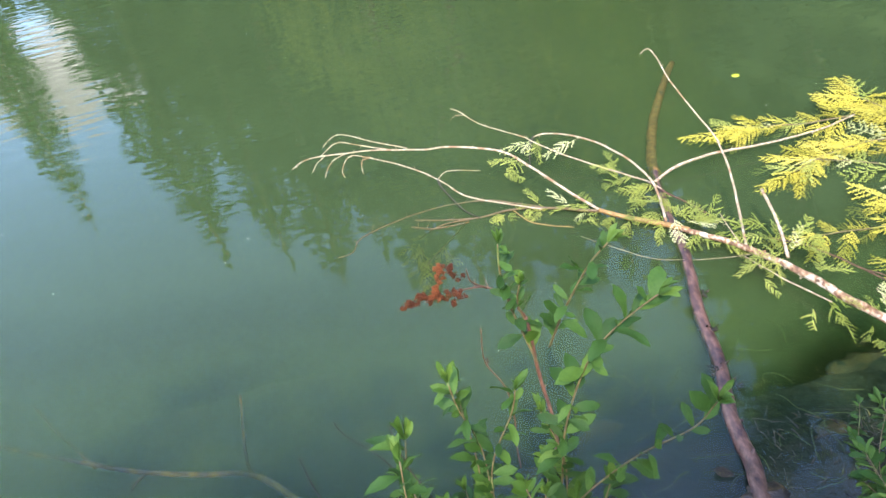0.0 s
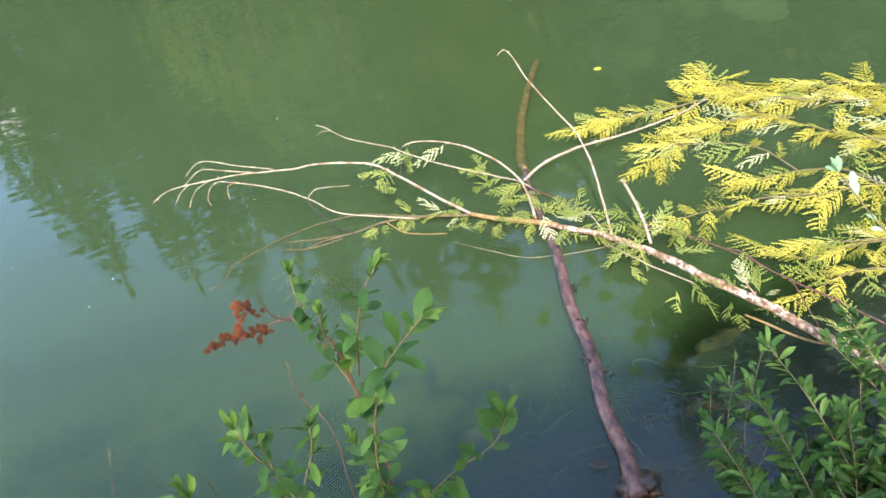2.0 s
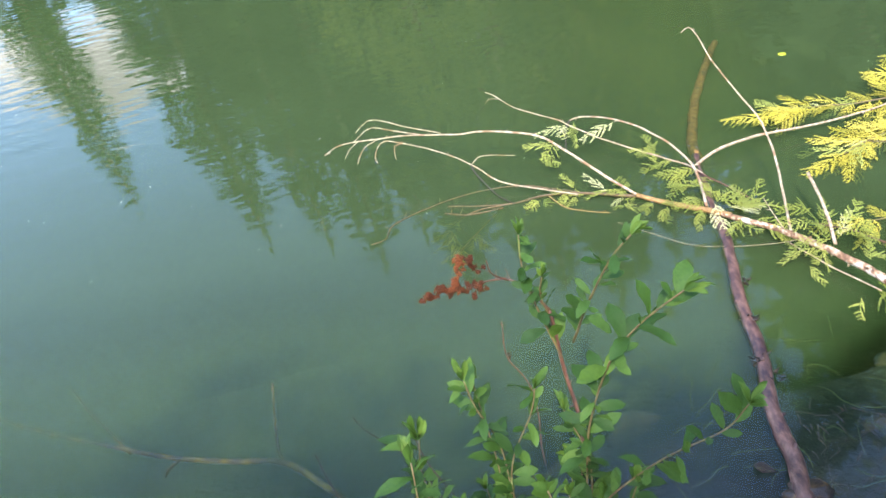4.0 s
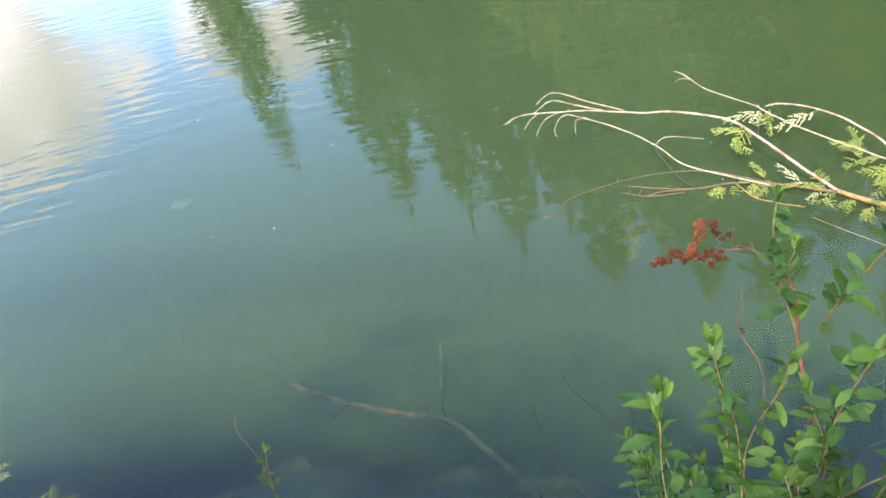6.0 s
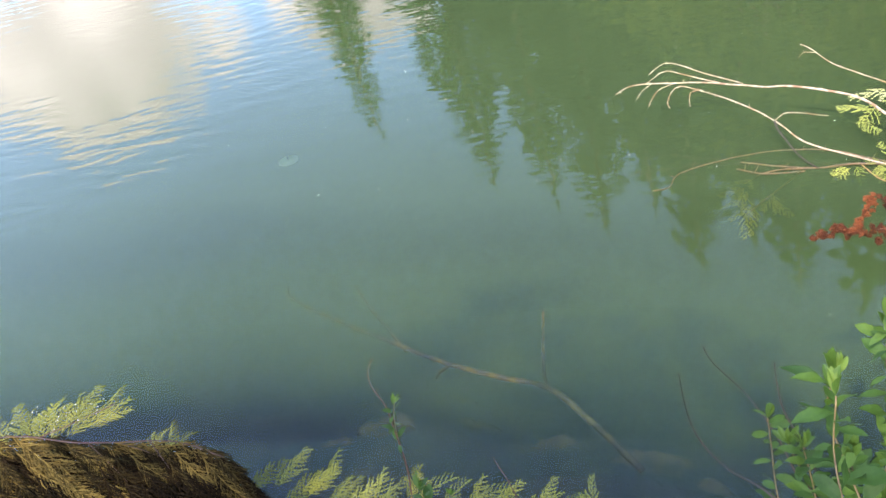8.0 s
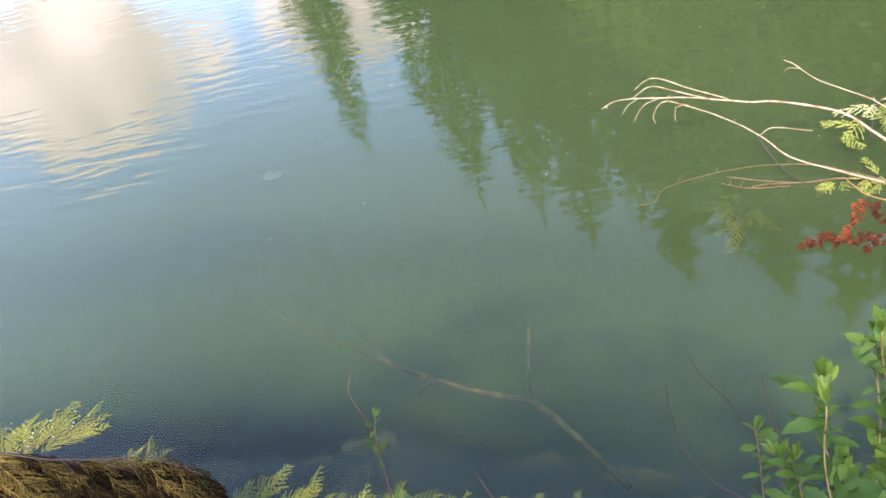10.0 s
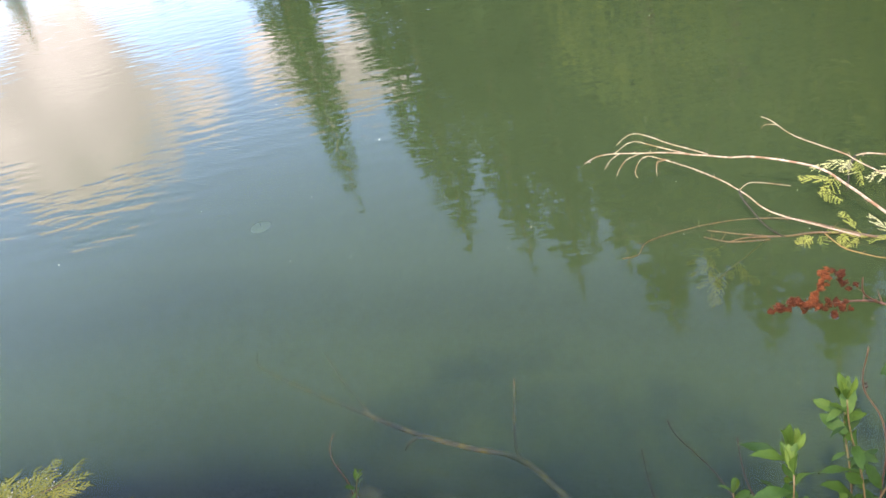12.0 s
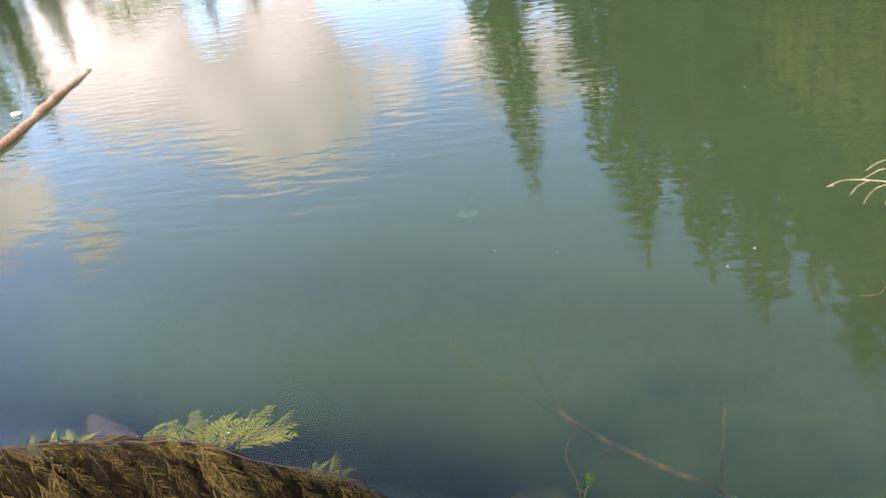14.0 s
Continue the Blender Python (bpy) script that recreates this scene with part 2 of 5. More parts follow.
M_DARKTWIG = bark("dark_twig_bark", [(0.3, (0.010, 0.007, 0.005)), (0.6, (0.028, 0.016, 0.011)), (0.8, (0.08, 0.052, 0.038))], 120.0, 20.0, (0.09, 0.07, 0.055), 0.68, 0.7, 0.001)
M_STEM = bark("shrub_stem_bark", [(0.3, (0.06, 0.035, 0.016)), (0.55, (0.13, 0.09, 0.034)), (0.75, (0.16, 0.145, 0.05))], 90.0, 12.0, (0.14, 0.15, 0.04), 0.6, 0.6, 0.001)
M_LOG = bark("waterlogged_bark", [(0.3, (0.020, 0.009, 0.010)), (0.5, (0.075, 0.036, 0.026)), (0.75, (0.17, 0.092, 0.064))], 45.0, 9.0, (0.022, 0.011, 0.014), 0.56, 0.5, 0.006, (1, 0.4, 1))
M_WET = bark("wet_orange_twig", [(0.3, (0.035, 0.020, 0.007)), (0.55, (0.10, 0.058, 0.018)), (0.75, (0.17, 0.11, 0.04))], 70.0, 9.0, (0.05, 0.045, 0.014), 0.60, 0.4, 0.002)
M_BOUGH = bark("brown_bough_bark", [(0.3, (0.022, 0.011, 0.006)), (0.6, (0.065, 0.032, 0.018)), (0.8, (0.13, 0.07, 0.038))], 80.0, 14.0, (0.035, 0.020, 0.012), 0.60, 0.7, 0.002)
M_ALGAE = bark("algae_coated_wood", [(0.3, (0.09, 0.045, 0.010)), (0.55, (0.19, 0.10, 0.022)), (0.75, (0.27, 0.16, 0.04))], 30.0, 8.0, (0.06, 0.04, 0.015), 0.6, 0.8, 0.005)
M_SUNK = bark("silted_branch", [(0.3, (0.012, 0.008, 0.006)), (0.55, (0.045, 0.026, 0.010)), (0.75, (0.13, 0.07, 0.022))], 30.0, 6.0, (0.05, 0.04, 0.03), 0.56, 0.9, 0.003)
M_SUNKEN = bark("algae_brown_branch", [(0.3, (0.012, 0.008, 0.005)), (0.5, (0.060, 0.034, 0.010)), (0.7, (0.20, 0.115, 0.030))], 14.0, 3.0, (0.015, 0.013, 0.010), 0.54, 0.9, 0.003)
M_POLE = bark("orange_floating_wood", [(0.3, (0.26, 0.11, 0.04)), (0.55, (0.45, 0.22, 0.09)), (0.75, (0.52, 0.31, 0.15))], 20.0, 3.0, (0.35, 0.22, 0.12), 0.62, 0.6, 0.004)
M_LEAF = leafy("shrub_leaf", [(0.2, (0.011, 0.033, 0.006)), (0.55, (0.030, 0.074, 0.011)), (0.9, (0.085, 0.150, 0.019))], (0.09, 0.16, 0.012), 0.24, 0.55, 14.0, 0.22)
M_YOUNG_LIT_LEAF = leafy("young_or_sunlit_leaf", [(0.15, (0.028, 0.065, 0.010)), (0.5, (0.055, 0.110, 0.018)), (0.85, (0.12, 0.19, 0.03))], (0.14, 0.22, 0.02), 0.28, 0.5, 14.0, 0.25)
# pale tone holds the sun on the tall shoot's leaves; the pad is pale itself
M_PALE = leafy("pale_sunlit_leaf_and_pad", [(0.2, (0.20, 0.32, 0.16)), (0.8, (0.38, 0.50, 0.28))], (0.30, 0.40, 0.12), 0.3, 0.5)
M_CEDAR = leafy("green_cedar_scales", [(0.15, (0.10, 0.13, 0.018)), (0.5, (0.24, 0.26, 0.035)), (0.85, (0.42, 0.41, 0.09))], (0.36, 0.34, 0.04), 0.22, 0.55)
M_OLIVE = leafy("olive_cedar_scales", [(0.15, (0.075, 0.095, 0.008)), (0.5, (0.20, 0.205, 0.016)), (0.85, (0.37, 0.35, 0.05))], (0.28, 0.27, 0.02), 0.2, 0.6)
M_YELLOW = leafy("yellowed_cedar_scales", [(0.15, (0.17, 0.16, 0.014)), (0.5, (0.40, 0.33, 0.022)), (0.85, (0.58, 0.47, 0.06))], (0.42, 0.32, 0.02), 0.2, 0.5)
M_WILT = leafy("wilted_cedar_scales", [(0.15, (0.18, 0.20, 0.06)), (0.5, (0.42, 0.40, 0.16)), (0.85, (0.66, 0.60, 0.34))], (0.4, 0.36, 0.1), 0.2, 0.6)
M_BROWN = leafy("dead_brown_cedar_scales", [(0.25, (0.008, 0.005, 0.002)), (0.55, (0.030, 0.020, 0.006)), (0.9, (0.17, 0.115, 0.028))], (0.04, 0.028, 0.007), 0.06, 0.85, 18.0, 0.08)
# near black, so the shade between the fronds is in its colour
M_INNER = leafy("shade_dark_inner_twigs", [(0.15, (0.004, 0.003, 0.002)), (0.5, (0.011, 0.007, 0.003)), (0.85, (0.030, 0.018, 0.007))], (0.02, 0.014, 0.005), 0.05, 0.9, 18.0, 0.05)
M_SEED = leafy("rust_seed_capsules", [(0.25, (0.010, 0.003, 0.002)), (0.5, (0.068, 0.018, 0.006)), (0.8, (0.20, 0.058, 0.019))], (0.08, 0.02, 0.006), 0.03, 0.85, 120.0, 0.2)
M_NEEDLE = leafy("conifer_needles", [(0.15, (0.016, 0.034, 0.007)), (0.5, (0.040, 0.076, 0.013)), (0.85, (0.085, 0.130, 0.022))], (0.07, 0.12, 0.01), 0.15, 0.7, 0.5, 0.3, 4.0)
M_BROAD = leafy("broad_leaf_crown", [(0.15, (0.11, 0.14, 0.02)), (0.5, (0.24, 0.27, 0.035)), (0.85, (0.38, 0.38, 0.06))], (0.14, 0.2, 0.02), 0.2, 0.6, 0.4, 0.3, 4.0)
M_LILY = leafy("lily_pad_yellow", [(0.2, (0.42, 0.44, 0.03)), (0.8, (0.60, 0.58, 0.05))], (0.5, 0.5, 0.04), 0.1, 0.4)
M_STONE = bark("brown_lake_stone", [(0.35, (0.012, 0.009, 0.005)), (0.55, (0.07, 0.038, 0.012)), (0.72, (0.15, 0.085, 0.026))], 9.0, 5.0, (0.012, 0.012, 0.008), 0.50, 0.85, 0.02)
M_MOSS = bark("wet_mossy_root", [(0.3, (0.006, 0.004, 0.003)), (0.55, (0.022, 0.013, 0.007)), (0.75, (0.11, 0.058, 0.014))], 30.0, 9.0, (0.10, 0.09, 0.02), 0.6, 0.5, 0.012)
M_FLUFF, _tr, _out = material("white_seed_fluff")
principled(_tr, _out, mix_col(_tr, noise_tex(_tr, 200.0), (0.6, 0.58, 0.52), (0.85, 0.84, 0.80)), 0.9)
M_WEED = leafy("pondweed", [(0.2, (0.03, 0.05, 0.015)), (0.8, (0.10, 0.12, 0.03))], (0.1, 0.12, 0.02), 0.15, 0.6)


# ---- mesh helpers ----
def finish(bm, name, mat, parent=None, label="", smooth=True):
    me = bpy.data.meshes.new(name)
    bm.normal_update()
    bm.to_mesh(me)
    bm.free()
    if smooth:
        me.shade_smooth()
    for m in mat if isinstance(mat, (list, tuple)) else (mat,):
        me.materials.append(m)
    ob = new(name, me)
    ob.parent = parent
    if label:
        tagged(ob, label)
    return ob


def part(name, bm, mat, parent, label=""):
    return finish(bm, name, mat, parent, label)


def thing(name, label, category, at=(0, 0, 0), group="", kind=""):
    """An Empty at the base of a thing; its parts keep their world places."""
    ob = new(name)
    ob.empty_display_size = 0.05
    ob.location = at
    tagged(ob, label, category, group, kind)
    bpy.context.view_layer.update()
    return ob


def place(ob, parent):
    """Hang ob, laid out in world coordinates, under parent."""
    ob.parent = parent
    ob.matrix_parent_inverse = Matrix.Translation(parent.location).inverted()
    return ob


def smooth_path(pts, step):
    """Catmull-Rom through control points, sampled about every step metres."""
    p = [Vector(q) for q in pts]
    p = [p[0] * 2 - p[1]] + p + [p[-1] * 2 - p[-2]]
    out = []
    for i in range(1, len(p) - 2):
        n = max(2, int((p[i + 1] - p[i]).length / step))
        for k in range(n):
            t = k / n
            a, b, c, d = p[i - 1], p[i], p[i + 1], p[i + 2]
            out.append(0.5 * (2 * b + (c - a) * t + (2 * a - 5 * b + 4 * c - d) * t * t + (3 * b - a - 3 * c + d) * t ** 3))
    out.append(p[-2].copy())
    return out


def along(path, f):
    """Point and direction at the fraction f of a sampled path."""
    i = min(int(f * (len(path) - 1)), len(path) - 2)
    k = f * (len(path) - 1) - i
    return path[i].lerp(path[i + 1], k), (path[i + 1] - path[i]).normalized()


def tube(bm, pts, r0, r1, step=0.03, sides=8, rough=0.12, knots=0.0, rng=None, power=1.0, wobble=0.0):
    """A tapered, slightly uneven stem along control points."""
    rng = rng or random
    path = smooth_path(pts, step)
    n = len(path)
    seedv = Vector((rng.random() * 50, rng.random() * 50, rng.random() * 50))
    if wobble:
        path = [q + wobble * noise.noise_vector(q * 9 + seedv) * min(1, i / 3, (n - 1 - i) / 3) for i, q in enumerate(path)]
    rings, nrm = [], None
    for i, q in enumerate(path):
        d = (path[min(i + 1, n - 1)] - path[max(i - 1, 0)]).normalized()
        nrm = d.orthogonal().normalized() if nrm is None else (nrm - d * nrm.dot(d)).normalized()
        side = d.cross(nrm)
        f = i / (n - 1)
        r = r0 + (r1 - r0) * f ** power
        ring = []
        for k in range(sides):
            a = 2 * math.pi * k / sides
            v = nrm * math.cos(a) + side * math.sin(a)
            rr = r * (1 + rough * noise.noise((q + v * r) * (0.55 / max(r, 0.004)) + seedv) + knots * max(0, noise.noise(q * 14 + seedv) - 0.25))
            ring.append(bm.verts.new(q + v * rr))
        rings.append(ring)
    for a, b in zip(rings, rings[1:]):
        for k in range(sides):
            bm.faces.new((a[k], a[(k + 1) % sides], b[(k + 1) % sides], b[k]))
    bm.faces.new(rings[0][::-1])
    bm.faces.new(rings[-1])
    return path


def spurs(bm, path, radius, count, rng, length=(0.006, 0.02), f0=0.1, f1=1.0):
    """Short broken side twigs and buds on a bare branch."""
    for _ in range(count):
        p, d = along(path, rng.uniform(f0, f1))
        v = Vector((rng.gauss(0, 1), rng.gauss(0, 1), rng.gauss(0, 1)))
        v = (v - d * v.dot(d)).normalized() + d * rng.uniform(-0.2, 0.9)
        le = rng.uniform(*length)
        tube(bm, [p, p + v * le * 0.5, p + v * le], radius * 0.55, radius * 0.18, 0.01, 5, 0.1, rng=rng)


def branch(parent, name, pts, r0, r1, mat, label="", spur=0, rng=None, step=0.03, sides=8, wobble=0.004, rough=0.14, knots=0.0, power=1.0, spur_len=(0.006, 0.02)):
    rng = rng or random.Random(len(pts) * 7 + int(abs(pts[0][0]) * 1000))
    bm = bmesh.new()
    path = tube(bm, pts, r0, r1, step, sides, rough, knots, rng, power, wobble)
    if spur:
        spurs(bm, path, (r0 + r1) / 2, spur, rng, spur_len)
    place(finish(bm, name, mat, None, label), parent)
    return path


def frame_at(p, along_dir, up):
    """A pose at p with +y along along_dir and +z near up."""
    y = Vector(along_dir).normalized()
    x = y.cross(Vector(up))
    x = x.normalized() if x.length > 1e-4 else y.orthogonal().normalized()
    z = x.cross(y)
    m = Matrix((x, y, z)).transposed().to_4x4()
    m.translation = p
    return m


def spray_mesh(name, seed, mat, pairs=9, droop=0.0, curl=0.0, width=0.44, thin=1.0, gap=0.042, reach=1.0):
    """A flat open fan of scale-leaved cedar twigs, 1 m long along +y: axis, side twigs, and scale-leaved twiglets on each."""
    rng = random.Random(seed)
    verts, faces = [], []

    def blade(a, b, w):
        # a thin lens of overlapping scales
        d = b - a
        s = Vector((d.y, -d.x, 0))
        s = s.normalized() * w if s.length > 1e-6 else Vector((w, 0, 0))
        m = a + d * 0.6
        i = len(verts)
        verts.extend([a, m + s, b, m - s, m + Vector((0, 0, w * 0.7)), m - Vector((0, 0, w * 0.5))])
        faces.extend([(i, i + 1, i + 4), (i + 1, i + 2, i + 4), (i + 2, i + 3, i + 4), (i + 3, i, i + 4),
                      (i, i + 3, i + 5), (i + 3, i + 2, i + 5), (i + 2, i + 1, i + 5), (i + 1, i, i + 5)])

    def bend(x, y):
        return Vector((x + curl * y * y, y, -droop * y * y + 0.015 * math.sin(7 * y + seed)))

    last = bend(0, 0)
    for k in range(1, 8):
        q = bend(0, k / 7)
        blade(last - (q - last) * 0.2, q, 0.009 * thin * (1.2 - 0.5 * k / 7))
        last = q
    for k in range(pairs):
        for sgn in (-1, 1):
            if rng.random() < 0.05:
                continue
            y = 0.05 + 0.92 * (k + (0.5 if sgn > 0 else 0) + rng.uniform(-0.12, 0.12)) / pairs
            le = width * min(1, 0.5 + 1.5 * y) * (1.05 - y) ** 0.75 * rng.uniform(0.7, 1.2) + 0.04
            ang = radians(rng.uniform(38, 52))
            base = bend(0, y)
            dz = rng.uniform(-0.20, 0.08)
            dirv = Vector((sgn * math.sin(ang), math.cos(ang), dz))

            def arc(f):
                return base + dirv * le * f + Vector((-sgn * 0.08 * le * f * f, le * 0.16 * f * f, -0.16 * le * f * f))
            a = base
            for q in range(3):
                b = arc((q + 1) / 3)
                blade(a, b, 0.0075 * thin * (1.1 - 0.15 * q))
                a = b
            subs = max(2, int(le / gap))
            for j in range(subs):
                for s2 in (-1, 1):
                    f = (j + (0.7 if s2 > 0 else 0.4)) / (subs + 0.2)
                    p = arc(f)
                    an2 = math.atan2(dirv.x - 0.16 * sgn * f, dirv.y + 0.3 * f) + s2 * radians(rng.uniform(22, 36))
                    l2 = reach * (0.035 + 0.05 * le) * (1.2 - 0.7 * f) * rng.uniform(0.7, 1.3)
                    blade(p, p + Vector((math.sin(an2), math.cos(an2), dz - rng.uniform(0.0, 0.3))) * l2, 0.0078 * thin)
    me = bpy.data.meshes.new(name)
    me.from_pydata([tuple(v) for v in verts], [], faces)
    me.materials.append(mat)
    return me


def frond_mesh(name, seed, mat, curl):
    """A drooping dry cedar frond, 1 m long along +y: a stalk with two ranks of finger twigs, each with short hooked twiglets."""
    rng = random.Random(seed)
    verts, faces = [], []

    def finger(a, m, b, w):
        d = b - a
        side = Vector((d.y, -d.x, 0)).normalized() * w
        i = len(verts)
        up = Vector((0, 0, w * 0.8))
        verts.extend([a - side * 0.5, a + side * 0.5, m - side, m + up, m + side, b, a - up * 0.6, m - up * 0.6])
        faces.extend([(i, i + 3, i + 2), (i, i + 1, i + 3), (i + 1, i + 4, i + 3), (i + 2, i + 3, i + 5), (i + 3, i + 4, i + 5),
                      (i + 6, i + 2, i + 7), (i + 6, i + 7, i + 4), (i + 7, i + 2, i + 5), (i + 7, i + 5, i + 4)])

    def axis(y):
        return Vector((curl * y * y, y, -0.22 * y * y))

    for k in range(6):
        a, b = axis(k / 6), axis((k + 1) / 6)
        finger(a, (a + b) / 2, b + (b - a) * 0.15, 0.012)
    n = 15
    for k in range(n):
        for sgn in (-1, 1):
            if rng.random() < 0.07:
                continue
            y = 0.05 + 0.93 * (k + (0.5 if sgn > 0 else 0.0) + rng.uniform(-0.2, 0.2)) / n
            base = axis(y)
            le = 0.34 * min(1.0, 0.5 + 1.8 * y) * (1.06 - y) ** 0.7 * rng.uniform(0.7, 1.2) + 0.035
            ang = radians(rng.uniform(26, 40)) * sgn
            dz = rng.uniform(-0.35, 0.0)
            d = Vector((math.sin(ang), math.cos(ang), dz))
            mid = base + d * le * 0.5
            end = base + d * le + Vector((-sgn * 0.08 * le, 0.12 * le, -0.26 * le))
            finger(base, mid, end, 0.0088)
            for q in range(3):
                for s2 in (-1, 1):
                    if rng.random() < 0.15:
                        continue
                    f = 0.22 + 0.25 * q + (0.12 if s2 > 0 else 0.0)
                    p = base + (end - base) * f
                    an2 = ang + s2 * radians(rng.uniform(20, 34))
                    tip = p + Vector((math.sin(an2), math.cos(an2), dz - 0.2)) * rng.uniform(0.05, 0.10) * (1.15 - 0.6 * f)
                    finger(p, (p + tip) / 2 + Vector((0, 0, 0.004)), tip, 0.0068)
    me = bpy.data.meshes.new(name)
    me.from_pydata([tuple(v) for v in verts], [], faces)
    me.materials.append(mat)
    return me


def leaf_mesh(name, seed, mat, wide=0.40, fold=0.18, curve=0.25, wave=0.02):
    """A toothed oval leaf, 1 m long along +y, folded at the midrib and bent back at the tip."""
    rng = random.Random(seed)
    bm = bmesh.new()
    rows = 10
    grid = []
    for i in range(rows):
        y = i / (rows - 1)
        w = wide * 0.5 * ((1 - (abs(y - 0.58) / 0.585) ** 2.0) ** 0.85 if y < 0.58 else (1 - ((y - 0.58) / 0.425) ** 2.1) ** 0.75) + 0.006
        w *= 1 + (0.09 if i % 2 else -0.05) * (1 if 0.35 < y < 0.95 else 0)
        z = 0.10 * y - curve * y * y
        ripple = wave * math.sin(y * 9 + seed)
        row = []
        for u in (-1, -0.5, 0, 0.5, 1):
            row.append(bm.verts.new((u * w, 0.06 + 0.94 * y, z + fold * abs(u) * w + ripple * u + (-0.008 if u == 0 else 0))))
        grid.append(row)
    for a, b in zip(grid, grid[1:]):
        for k in range(4):
            bm.faces.new((a[k], a[k + 1], b[k + 1], b[k]))
    # petiole
    v = [bm.verts.new(q) for q in ((-0.012, 0, 0), (0.012, 0, 0), (0.010, 0.09, 0.004), (-0.010, 0.09, 0.004))]
    bm.faces.new(v)
    me = bpy.data.meshes.new(name)
    bm.to_mesh(me)
    bm.free()
    me.shade_smooth()
    me.materials.append(mat)
    return me


def add_mesh(name, me, m, parent, label=""):
    ob = new(name, me)
    ob.parent = parent
    ob.matrix_parent_inverse = Matrix.Translation(parent.location).inverted()
    ob.matrix_basis = m
    if label:
        tagged(ob, label)
    return ob


def scaled(m, s):
    return m @ Matrix.Diagonal((s, s, s, 1)) if isinstance(s, (int, float)) else m @ Matrix.Diagonal((*s, 1))


LEAVES = [leaf_mesh("leaf", s, M_LEAF, 0.32 + 0.05 * (s % 3), 0.12 + 0.08 * (s % 2), 0.08 + 0.14 * (s % 4), 0.03) for s in range(6)]
YOUNG_LIT_LEAVES = [leaf_mesh("leaf", 40 + s, M_YOUNG_LIT_LEAF, 0.24 + 0.03 * s, 0.5, 0.05 + 0.12 * s, 0.02) for s in range(3)]
PALE_LEAVES = [leaf_mesh("leaf", 20 + s, M_PALE, 0.46, 0.2, 0.15, 0.01) for s in range(2)]
SPRAY_GREEN = [spray_mesh("spray", 1 + s, M_CEDAR, 6 + s % 2, 0.10 * s, 0.12 * (s - 2), 0.46, 1.7, 0.062, 1.5) for s in range(5)]
SPRAY_YELLOW = [spray_mesh("spray", 11 + s, M_YELLOW, 8 + s % 3, 0.06, 0.10 * (s - 2), 0.42, 1.3, 0.05, 1.25) for s in range(5)]
DROWNED = [spray_mesh("spray", 51 + s, M_YELLOW, 6, 0.1, 0.12 * (s - 1), 0.42, 1.25, 0.08, 1.3) for s in range(3)]
SPRAY_FINE = [spray_mesh("spray", 71 + s, M_OLIVE, 9, 0.10 * s, 0.10 * (s - 2), 0.34, 1.15, 0.05, 1.15) for s in range(4)]
SPRAY_WILT = [spray_mesh("spray", 21 + s, M_WILT, 6, 0.14, 0.10 * s, 0.42, 1.6, 0.062, 1.4) for s in range(2)]
SPRAY_BROWN = [frond_mesh("spray", 31 + s, M_BROWN, 0.08 * (s - 2)) for s in range(5)]


def spray(parent, meshes, base, tip, up=(0, 0, 1), rng=random, wide=1.0, label=""):
    b, t = Vector(base), Vector(tip)
    m = frame_at(b, t - b, up)
    le = (t - b).length
    return add_mesh("spray", rng.choice(meshes), scaled(m, (le * wide, le, le)), parent, label)


# ---- ground and water ----
def ground_height(x, y):
    """Bank by the camera, shelf, lake basin, far shore and the wooded hill behind it."""
    shore = 1.66 + 0.10 * math.sin(x * 1.3 + 0.6) + 0.35 * max(0, x - 1.4) + 0.28 * max(-4.0, min(0, x + 1.2))
    d = y - shore
    far = 27.0 + (34.0 if x < -17 else 34.0 * max(0, min(1, (-13 - x) / 4))) + 1.6 * math.sin(x * 0.13)
    right = 12.0 + 0.30 * y
    if d < 0:
        z = min(0.62, -d * 0.85) + 0.06 * noise.noise(Vector((x * 1.3, y * 1.3, 4)))
    else:
        dd = max(0, d - 0.35 * max(0, min(1, (x - 0.6) / 0.5)))
        z = -min(2.6, 0.05 + 0.22 * dd + 0.11 * dd * dd) + 0.04 * noise.noise(Vector((x * 1.9, y * 1.9, 1)))
    for s in (y - far, x - right if y > 4 else -9):
        if s > -5:
            z = max(z, min(0.26 * s, 1.5) if s > 0 else 0.5 * s)
        if s > 10:
            z = max(z, 1.5 + 0.20 * (s - 10) if s < 130 else 25.5)
    if y > 0 and d > 0 and z > -0.02 and y < far - 2 and x < right - 2:
        z = -0.02
    return z


def graded(lo, hi, dense_lo, dense_hi, fine, growth=1.22):
    out = list(np.arange(dense_lo, dense_hi + 1e-6, fine))
    s = fine
    while out[-1] < hi:
        s *= growth
        out.append(out[-1] + s)
    s, front = fine, []
    v = dense_lo
    while v > lo:
        s *= growth
        v -= s
        front.append(v)
    return front[::-1] + out


def build_ground():
    xs = graded(-900, 900, -6, 5, 0.16, 1.13)
    ys = graded(-900, 1800, -0.6, 5.5, 0.14, 1.12)
    verts = [(x, y, ground_height(x, y)) for y in ys for x in xs]
    w = len(xs)
    faces = [(j * w + i, j * w + i + 1, (j + 1) * w + i + 1, (j + 1) * w + i) for j in range(len(ys) - 1) for i in range(w - 1)]
    me = bpy.data.meshes.new("ground")
    me.from_pydata(verts, [], faces)
    me.shade_smooth()
    me.materials.append(M_GROUND)
    tagged(new("ground", me), "dark brown soil bank sloping into a silted lake bed", "ground", kind="structure")


